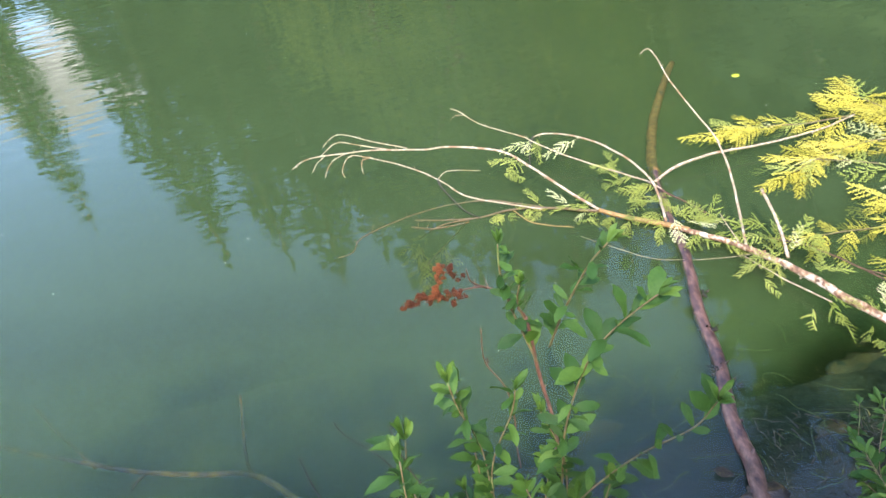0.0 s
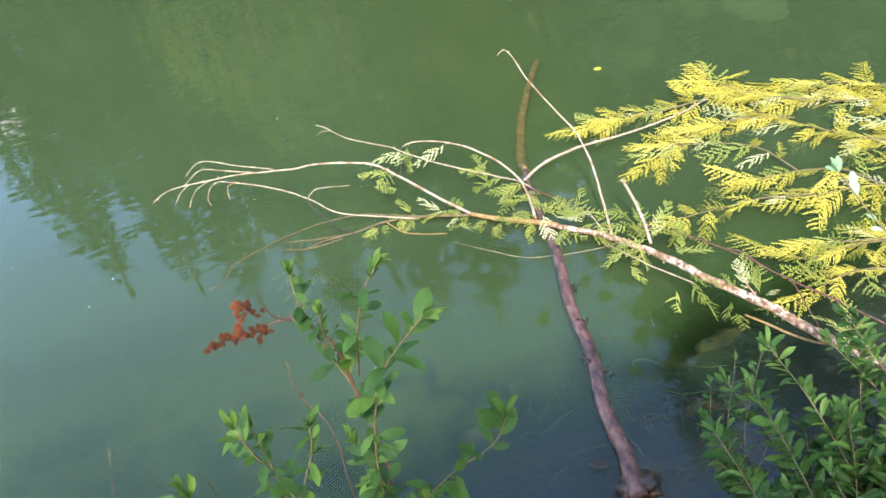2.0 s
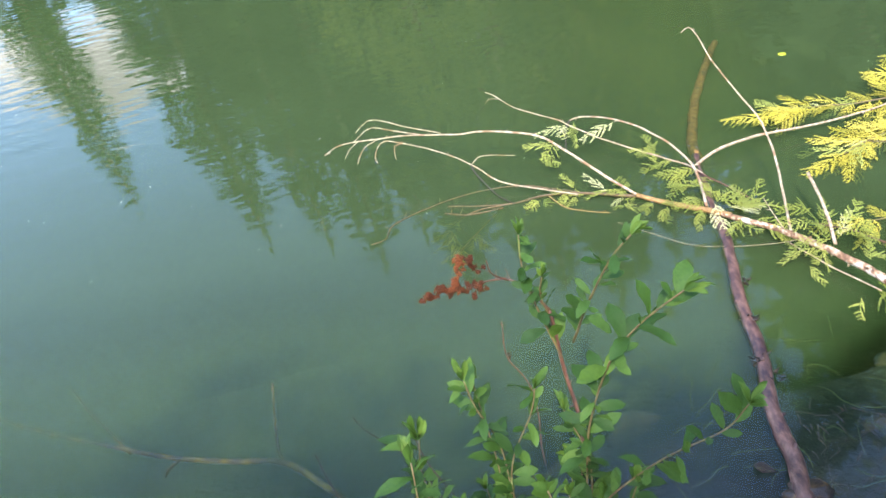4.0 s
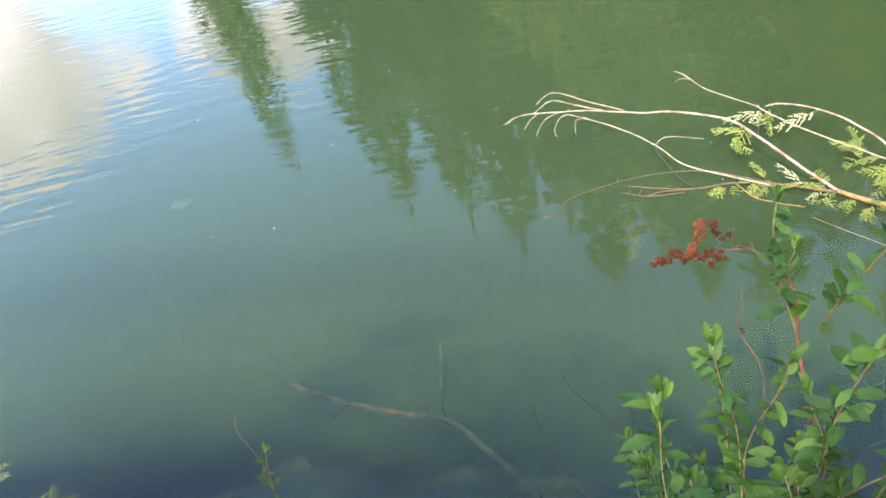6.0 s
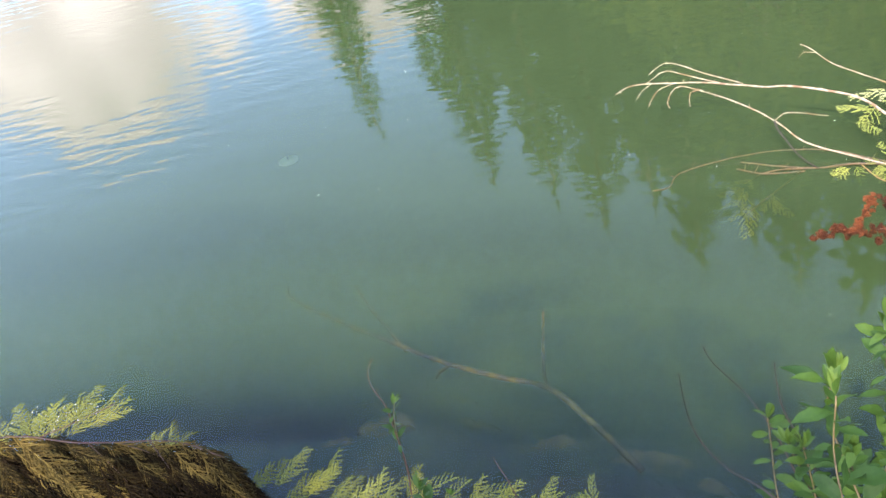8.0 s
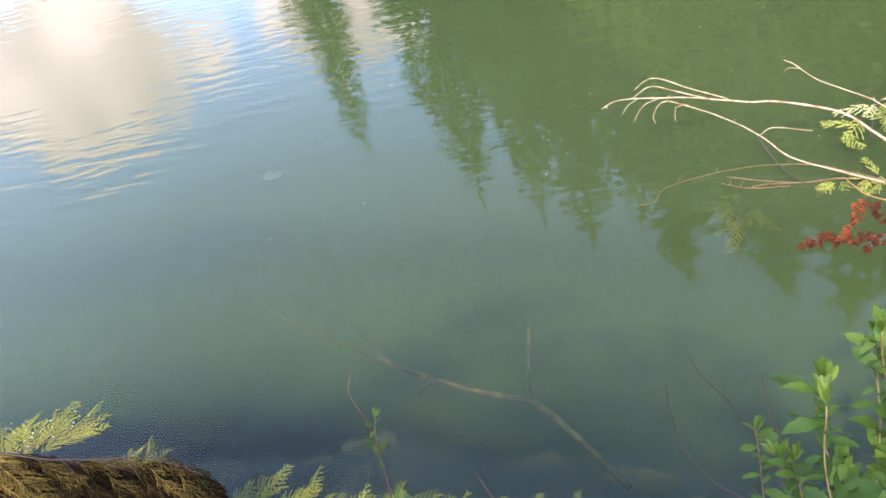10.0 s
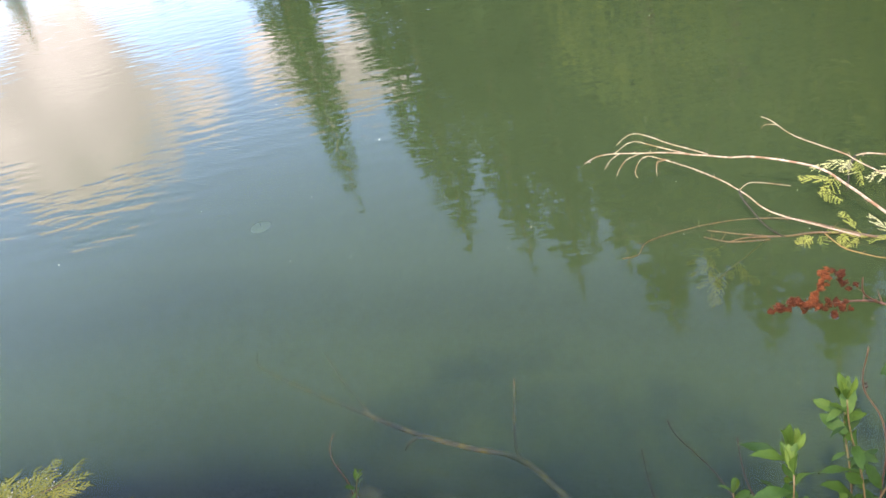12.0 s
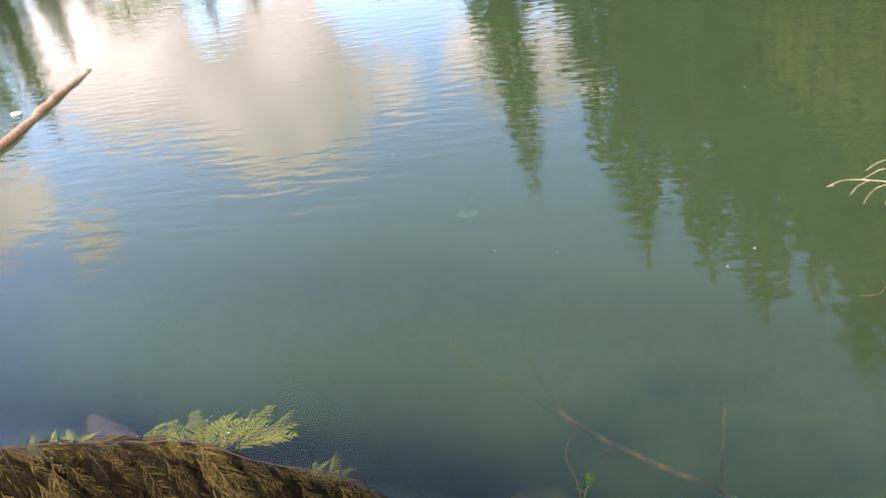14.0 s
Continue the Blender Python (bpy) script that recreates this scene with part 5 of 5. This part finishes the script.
for pts, r0, size, gap, f0 in (
        ([(0.524, 1.64, 1.227), (0.48, 1.66, 1.363), (0.465, 1.66, 1.459), (0.464, 1.66, 1.524)], 0.0026, 0.046, 0.016, 0.1),
        ([(0.507, 1.66, 1.323), (0.493, 1.65, 1.386), (0.498, 1.64, 1.437)], 0.002, 0.04, 0.018, 0.2),
        ([(0.544, 1.58, 1.324), (0.567, 1.51, 1.482), (0.597, 1.46, 1.609), (0.623, 1.44, 1.666)], 0.0024, 0.045, 0.022, 0.1),
        ([(0.541, 1.45, 0.994), (0.55, 1.43, 1.257), (0.577, 1.4, 1.431), (0.6, 1.38, 1.512), (0.638, 1.36, 1.584), (0.676, 1.34, 1.64)], 0.0032, 0.056, 0.017, 0.1),
        ([(0.481, 1.41, 0.908), (0.572, 1.38, 1.12), (0.674, 1.35, 1.275), (0.749, 1.33, 1.354), (0.772, 1.31, 1.433)], 0.0030, 0.058, 0.024, 0.1),
        ([(0.412, 1.36, 0.922), (0.391, 1.4, 1.119), (0.381, 1.42, 1.231), (0.365, 1.45, 1.323), (0.36, 1.45, 1.383)], 0.0026, 0.052, 0.017, 0.1),
        ([(0.442, 1.33, 0.96), (0.406, 1.37, 1.209), (0.454, 1.4, 1.352), (0.463, 1.4, 1.406)], 0.0026, 0.05, 0.017, 0.1),
        ([(0.348, 1.15, 1.238), (0.288, 1.25, 1.33), (0.273, 1.3, 1.353), (0.276, 1.32, 1.401)], 0.0026, 0.065, 0.018, 0.1),
        ([(0.314, 1.05, 1.291), (0.281, 1.2, 1.344), (0.273, 1.25, 1.437)], 0.0026, 0.065, 0.016, 0.15),
        ([(0.421, 1.25, 0.963), (0.398, 1.4, 1.223), (0.364, 1.4, 1.372), (0.352, 1.4, 1.439)], 0.0026, 0.055, 0.02, 0.15),
        ([(0.298, 1.35, 0.698), (0.239, 1.5, 0.823), (0.219, 1.54, 0.94), (0.207, 1.55, 1.011)], 0.0022, 0.055, 0.024, 0.2),
        ([(0.482, 1.3, 0.809), (0.506, 1.32, 1.037), (0.467, 1.35, 1.202)], 0.0026, 0.06, 0.014, 0.1),
        ([(0.568, 1.35, 0.602), (0.606, 1.35, 0.891), (0.584, 1.35, 1.108)], 0.0026, 0.06, 0.014, 0.1),
        ([(0.501, 1.3, 0.788), (0.44, 1.35, 1.017), (0.404, 1.38, 1.149)], 0.0026, 0.06, 0.014, 0.1),
        ([(0.418, 1.25, 0.945), (0.359, 1.3, 1.075), (0.32, 1.32, 1.213)], 0.0026, 0.06, 0.015, 0.1),
        ([(0.529, 1.4, 0.898), (0.554, 1.45, 1.11), (0.512, 1.48, 1.253)], 0.0022, 0.052, 0.014, 0.1)):
    if pts[0][2] < 1.3 or pts[0][1] < 1.3:
        if pts[0] != (0.524, 1.64, 1.227):
            foot = Vector((0.50 + rng.uniform(-0.08, 0.08), 1.36 + rng.uniform(-0.06, 0.06), 0.24))
            pts = [foot, foot.lerp(Vector(pts[0]), 0.6) + Vector((0.01, 0.01, 0.04))] + pts
    leafy_stem(spirea, pts, r0, 0.0013, rng, size * 1.25, gap * 0.70, 0.35 if len(pts) > 5 else f0)
for i in range(15):
    tip = Vector((0.24 + 0.38 * i / 14 + rng.uniform(-0.03, 0.03), 1.28 + rng.uniform(-0.06, 0.20), rng.uniform(0.98, 1.20)))
    foot = Vector((0.48 + rng.uniform(-0.06, 0.06), 1.36 + rng.uniform(-0.05, 0.05), 0.24))
    leafy_stem(spirea, [foot, foot.lerp(tip, 0.5) + Vector((0.0, -0.02, 0.03)), foot.lerp(tip, 0.8) + Vector((0, 0, 0.02)), tip], 0.0026, 0.0012, rng, 0.068, 0.016, 0.62)
branch(spirea, "dry_stem", [(0.47, 1.56, 0.99), (0.458, 1.6, 1.177), (0.419, 1.62, 1.261), (0.415, 1.62, 1.355)], 0.0016, 0.001, M_RED, "", 10, rng, 0.015, spur_len=(0.003, 0.008))
seed_head(spirea, [(0.42, 1.62, 1.267), (0.424, 1.62, 1.26)], rng, 16, 0.002, 0.0018)
for pts in ([(0.328, 1.4, 0.788), (0.272, 1.5, 0.89), (0.226, 1.55, 0.96), (0.169, 1.6, 1.014), (0.095, 1.61, 1.095), (0.078, 1.62, 1.126)],
            [(0.298, 1.28, 0.973), (0.214, 1.35, 1.037), (0.135, 1.4, 1.033), (0.072, 1.43, 1.098), (0.046, 1.45, 1.225)],
            [(0.322, 1.45, 0.893), (0.274, 1.5, 1.001), (0.23, 1.53, 1.074), (0.209, 1.55, 1.175)]):
    branch(spirea, "dry_stem", pts, 0.0024, 0.0010, M_DARKTWIG, "bare dark stem", 16, rng, 0.015, spur_len=(0.003, 0.007))

# small sprig by itself
sprig = thing("shrub_sprig", "thin red stem with a few green leaves", "shrub", (-0.79, 1.42, 0.3))
branch(sprig, "stem", [(-0.675, 1.42, 0.231), (-0.661, 1.5, 0.571), (-0.644, 1.5, 0.772), (-0.641, 1.5, 0.927), (-0.664, 1.5, 1.004), (-0.661, 1.5, 1.056), (-0.635, 1.5, 1.105)], 0.003, 0.0009, M_RED, "", 6, rng, 0.015)
leafy_stem(sprig, [(-0.647, 1.5, 0.771), (-0.639, 1.5, 0.838), (-0.63, 1.5, 0.906), (-0.615, 1.5, 0.957)], 0.0014, 0.001, rng, 0.040, 0.014, 0.05)
leafy_stem(sprig, [(-0.574, 1.45, 0.331), (-0.54, 1.47, 0.511), (-0.529, 1.48, 0.627)], 0.002, 0.001, rng, 0.05, 0.016, 0.3)
branch(sprig, "dry_stem", [(-0.358, 1.45, 0.361), (-0.35, 1.5, 0.592), (-0.392, 1.5, 0.799)], 0.002, 0.0008, M_RED, "", 10, rng, 0.015, spur_len=(0.003, 0.006))


leafy_stem(sprig, [(-0.58, 1.42, 0.30), (-0.585, 1.44, 0.46), (-0.59, 1.45, 0.58), (-0.60, 1.46, 0.66)], 0.002, 0.001, rng, 0.075, 0.012, 0.5)


def build_bush():
    """The denser spirea where the fallen trunk meets the bank."""
    rng = random.Random(90)
    k = 0
    for group in range(5):
        bx, top, by = ((1.60, 0.62, 1.45), (1.80, 0.70, 1.50), (2.02, 0.80, 1.55), (1.72, 0.62, 1.30), (1.95, 0.85, 1.30))[group]
        bush = thing("spirea_bush", "dense sunlit green spirea bush on the bank", "shrub", (bx, by, ground_height(bx, by)), "bushes beside the trunk")
        for i in range(13):
            k += 1
            x0 = bx + rng.uniform(-0.10, 0.10)
            tx = bx + rng.uniform(-0.20, 0.24)
            ty = by + rng.uniform(0.12, 0.55)
            tz = top + rng.uniform(-0.32, 0.10) - 0.30 * max(0, ty - by - 0.35)
            z0 = ground_height(x0, by)
            pts = [(x0, by, z0), ((x0 * 2 + tx) / 3, (by * 2 + ty) / 3, z0 + (tz - z0) * 0.45), ((x0 + tx * 2) / 3, (by + ty * 2) / 3, z0 + (tz - z0) * 0.78), (tx, ty, tz)]
            # lighter leaves mixed in to put the sun on the bush into its colour
            leafy_stem(bush, pts, 0.003, 0.0012, rng, rng.uniform(0.07, 0.095), 0.0095, 0.12, meshes=LEAVES + YOUNG_LIT_LEAVES * 2, spread=(40, 80))
    # lower shoots at the outer edge, and one tall pale shoot
    side = thing("spirea_shoots", "low green spirea shoots reaching over the water", "shrub", (1.35, 1.5, 0.2), "bushes beside the trunk")
    for tip in ((1.543, 2.08, 0.463), (1.599, 2.05, 0.578), (1.669, 2.03, 0.607), (1.583, 1.85, 0.24), (1.634, 1.79, 0.299), (1.559, 1.89, 0.165), (1.674, 1.89, 0.465)):
        leafy_stem(side, [(1.756, 1.73, -0.166), (1.72, 1.79, -0.035), ((1.38 + tip[0]) / 2, (1.6 + tip[1]) / 2, 0.16 + tip[2] * 0.5), tip], 0.0026, 0.001, rng, 0.052, 0.018, 0.35)
    pale = thing("pale_shoot", "pale sunlit shoot with round leaves", "shrub", (1.75, 1.05, 0.5))
    leafy_stem(pale, [(2.116, 1.2, 0.393), (1.828, 1.35, 1.051), (1.662, 1.5, 1.288), (1.572, 1.58, 1.404), (1.51, 1.65, 1.5)], 0.004, 0.0012, rng, 0.05, 0.04, 0.5, meshes=PALE_LEAVES, tip=4)


build_bush()


# ---- the cedar boughs at the water's edge ----
def build_brown_bough():
    rng = random.Random(61)
    bough = thing("hanging_cedar_bough", "dead brown cedar bough arching over the water's edge", "cedar bough", (-4.4, 0.30, 0.42))
    arch = branch(bough, "stem", [(-4.4, 0.30, 0.45), (-3.873, 0.622, 0.50), (-3.259, 0.893, 0.58), (-2.742, 1.089, 0.62), (-2.51, 1.184, 0.64), (-2.192, 1.315, 0.65), (-2.0, 1.399, 0.64), (-1.809, 1.453, 0.58), (-1.56, 1.566, 0.50), (-1.408, 1.592, 0.42)],
                  0.0048, 0.002, M_BOUGH, "dark red-brown stem", 14, rng, spur_len=(0.01, 0.03))
    # ranks of fronds hang over one another like shingles; the dead twig mat below is coloured dark for the shade in the
    # gaps
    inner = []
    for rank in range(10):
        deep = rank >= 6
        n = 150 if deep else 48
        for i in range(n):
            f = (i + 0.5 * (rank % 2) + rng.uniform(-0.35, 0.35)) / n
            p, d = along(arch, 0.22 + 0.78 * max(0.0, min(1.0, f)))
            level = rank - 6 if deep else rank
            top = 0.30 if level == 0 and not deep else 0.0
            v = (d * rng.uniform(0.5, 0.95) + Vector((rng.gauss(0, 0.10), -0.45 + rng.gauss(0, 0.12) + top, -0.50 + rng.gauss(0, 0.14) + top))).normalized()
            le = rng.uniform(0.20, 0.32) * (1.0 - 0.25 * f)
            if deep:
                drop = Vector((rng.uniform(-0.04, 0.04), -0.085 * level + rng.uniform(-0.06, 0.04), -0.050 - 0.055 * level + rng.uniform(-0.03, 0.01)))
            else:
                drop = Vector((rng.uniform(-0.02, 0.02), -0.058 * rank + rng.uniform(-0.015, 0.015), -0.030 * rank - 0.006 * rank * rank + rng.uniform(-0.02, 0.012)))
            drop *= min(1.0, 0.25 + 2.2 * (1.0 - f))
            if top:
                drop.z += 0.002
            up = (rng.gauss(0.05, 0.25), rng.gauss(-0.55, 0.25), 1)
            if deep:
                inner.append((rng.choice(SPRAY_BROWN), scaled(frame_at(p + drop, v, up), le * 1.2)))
            else:
                spray(bough, SPRAY_BROWN, p + drop, p + drop + v * le, up, rng, rng.uniform(0.95, 1.25))
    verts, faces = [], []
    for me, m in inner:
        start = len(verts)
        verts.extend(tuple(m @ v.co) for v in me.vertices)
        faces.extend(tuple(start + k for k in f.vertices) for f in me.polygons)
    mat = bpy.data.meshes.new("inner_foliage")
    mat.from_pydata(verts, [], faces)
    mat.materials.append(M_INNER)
    place(tagged(new("inner_foliage", mat), "dead inner twigs, coloured dark for the shade between fronds", kind="stuff"), bough)
    for i in range(14):
        p, d = along(arch, rng.uniform(0.2, 0.95))
        q = p + d * rng.uniform(0.10, 0.2) + Vector((0, rng.uniform(-0.14, -0.03), rng.uniform(-0.10, -0.02)))
        branch(bough, "side_twig", [p, p.lerp(q, 0.5) + Vector((0, 0, 0.012)), q], 0.0016, 0.0008, M_BOUGH, "", 3, rng)


def build_green_boughs():
    rng = random.Random(62)
    bough = thing("green_cedar_bough", "live green cedar bough low over the water's edge", "cedar bough", (-3.2, 1.5, 0.05), "green boughs at the water's edge")
    branch(bough, "stem", [(-3.1, 0.95, 0.40), (-2.777, 1.188, 0.32), (-2.595, 1.441, 0.25), (-2.491, 1.58, 0.22), (-2.336, 1.75, 0.20), (-2.22, 1.87, 0.20)], 0.005, 0.0015, M_RED, "", 6, rng)
    branch(bough, "stem", [(-2.777, 1.188, 0.32), (-2.95, 1.32, 0.24), (-3.2, 1.32, 0.20)], 0.003, 0.0015, M_RED, "", 4, rng)
    branch(bough, "stem", [(-2.595, 1.441, 0.25), (-2.2, 1.58, 0.22), (-1.85, 1.70, 0.20)], 0.003, 0.0015, M_RED, "", 4, rng)
    for base, tip in (((-2.514, 1.591, 0.2), (-2.70, 1.72, 0.2)), ((-2.465, 1.612, 0.2), (-2.63, 1.78, 0.21)), ((-2.406, 1.653, 0.2), (-2.52, 1.85, 0.21)), ((-2.37, 1.685, 0.2), (-2.45, 1.875, 0.22)), ((-2.323, 1.738, 0.2), (-2.326, 1.91, 0.2)),
                      ((-2.287, 1.77, 0.2), (-2.223, 1.935, 0.2)), ((-2.26, 1.76, 0.2), (-2.168, 1.86, 0.19)), ((-2.623, 1.529, 0.2), (-2.78, 1.62, 0.2)), ((-2.65, 1.498, 0.22), (-2.80, 1.672, 0.2)), ((-3.102, 1.348, 0.2), (-3.30, 1.39, 0.2)),
                      ((-3.049, 1.37, 0.2), (-3.195, 1.45, 0.2)), ((-2.969, 1.38, 0.2), (-3.041, 1.50, 0.2)), ((-3.15, 1.32, 0.2), (-3.34, 1.35, 0.2)), ((-2.84, 1.42, 0.22), (-2.92, 1.55, 0.2)), ((-1.85, 1.70, 0.2), (-1.897, 1.83, 0.2)),
                      ((-1.83, 1.71, 0.2), (-1.837, 1.85, 0.2)), ((-1.87, 1.69, 0.2), (-1.95, 1.77, 0.2)), ((-2.298, 1.681, 0.2), (-2.264, 1.86, 0.2)), ((-2.467, 1.645, 0.2), (-2.578, 1.80, 0.2)), ((-2.34, 1.72, 0.2), (-2.38, 1.90, 0.2))):
        for _ in range(2):
            j = Vector((rng.gauss(0, 0.02), rng.gauss(0, 0.02), rng.gauss(0, 0.01)))
            spray(bough, SPRAY_FINE, Vector(base) + j, Vector(tip) + j * 1.4, (rng.gauss(0, 0.3), rng.gauss(-0.3, 0.3), 1), rng)
    low = thing("green_cedar_bough", "live green cedar bough low over the water's edge", "cedar bough", (-1.2, 1.5, 0.05), "green boughs at the water's edge")
    branch(low, "stem", [(-1.769, 1.332, 0.1), (-1.37, 1.604, 0.07), (-0.969, 1.712, 0.06), (-0.565, 1.762, 0.06), (-0.259, 1.766, 0.06)], 0.006, 0.003, M_RED, "", 6, rng)
    for i in range(34):
        x = -1.49 + 1.21 * i / 33 + rng.uniform(-0.03, 0.03)
        y = 1.70 + 0.07 * i / 33 + rng.uniform(-0.08, 0.04)
        tip = (x + rng.uniform(0.0, 0.12), y + rng.uniform(0.06, 0.13), rng.uniform(0.14, 0.22))
        spray(low, SPRAY_FINE, (x, y, 0.10), tip, (rng.gauss(0, 0.4), rng.gauss(-0.5, 0.3), 1), rng)


build_brown_bough()
build_green_boughs()


# ---- litter, weed and specks on the water ----
def build_litter():
    rng = random.Random(70)
    bm = bmesh.new()
    for _ in range(130):
        a = Vector((rng.uniform(1.40, 1.94), rng.uniform(2.03, 2.46), 0.003))
        d = Vector((rng.gauss(0, 1), rng.gauss(0, 1), 0)).normalized() * rng.uniform(0.015, 0.07)
        tube(bm, [a, a + d * 0.5 + Vector((0, 0, rng.uniform(0, 0.01))), a + d], rng.uniform(0.0008, 0.0028), 0.0008, 0.02, 5, 0.1, rng=rng)
    tagged(finish(bm, "floating_debris", M_MOSS), "brown twigs and bark bits floating by the log", "debris", kind="stuff")
    verts, faces = [], []
    for _ in range(150):
        x, y = rng.uniform(-4.5, 3.0), rng.uniform(2.1, 8.0)
        s = rng.uniform(0.0012, 0.0035)
        i = len(verts)
        for v in ((1, 0, 0), (-0.5, 0.8, 0), (-0.5, -0.8, 0), (0, 0, 0.8)):
            verts.append((x + v[0] * s, y + v[1] * s, 0.003 + v[2] * s))
        faces += [(i, i + 1, i + 3), (i + 1, i + 2, i + 3), (i + 2, i, i + 3), (i, i + 2, i + 1)]
    me = bpy.data.meshes.new("floating_fluff")
    me.from_pydata(verts, [], faces)
    me.materials.append(M_FLUFF)
    tagged(new("floating_fluff", me), "white seed fluff specks floating on the water", "fluff", kind="stuff")
    bm = bmesh.new()
    for _ in range(34):
        a = Vector((rng.uniform(0.9, 2.06), rng.uniform(2.14, 2.9), -0.05))
        pts = [a]
        d = Vector((rng.gauss(0, 1), rng.gauss(0, 1), 0)).normalized()
        for k in range(4):
            d = (d + Vector((rng.gauss(0, 0.4), rng.gauss(0, 0.4), 0))).normalized()
            pts.append(pts[-1] + d * 0.045)
        path = tube(bm, pts, 0.0015, 0.0008, 0.02, 4, 0.1, rng=rng)
        spurs(bm, path, 0.0012, 16, rng, (0.008, 0.02))
    tagged(finish(bm, "pondweed", M_WEED), "fine dark pondweed strands under the surface", "pondweed", kind="stuff")


build_litter()
fallen = new("fallen_leaf", leaf_mesh("fallen_leaf", 9, M_MOSS, 0.6, 0.1, 0.05, 0.02))
fallen.matrix_world = scaled(pose(1.255, 2.19, 0.006, 4, 3, 70), 0.075)
tagged(fallen, "brown fallen leaf floating beside the log", "leaf")


def build_bough_fluff():
    """White bud scales and catkin fluff caught in the green sprays."""
    rng = random.Random(72)
    verts, faces = [], []
    for _ in range(26):
        c = Vector((rng.gauss(-2.46, 0.14), 0, 0.225 + rng.uniform(-0.012, 0.012)))
        c.y = 1.74 + (c.x + 2.46) * 0.35 + rng.gauss(0, 0.05)
        s = rng.uniform(0.0016, 0.004)
        i = len(verts)
        for v in ((1, 0, 0), (-0.5, 0.8, 0), (-0.5, -0.8, 0), (0, 0, 0.9)):
            verts.append(tuple(c + Vector(v) * s))
        faces += [(i, i + 1, i + 3), (i + 1, i + 2, i + 3), (i + 2, i, i + 3), (i, i + 2, i + 1)]
    me = bpy.data.meshes.new("caught_fluff")
    me.from_pydata(verts, [], faces)
    me.materials.append(M_FLUFF)
    tagged(new("caught_fluff", me), "white seed fluff caught in the green cedar sprays", "fluff", kind="stuff")


build_bough_fluff()
litter = stone("floating_bark", (-9.33, 4.74, 0.01), (0.09, 0.05, 0.02), M_FLUFF, "pale scrap floating beside the pole", 4, "debris")
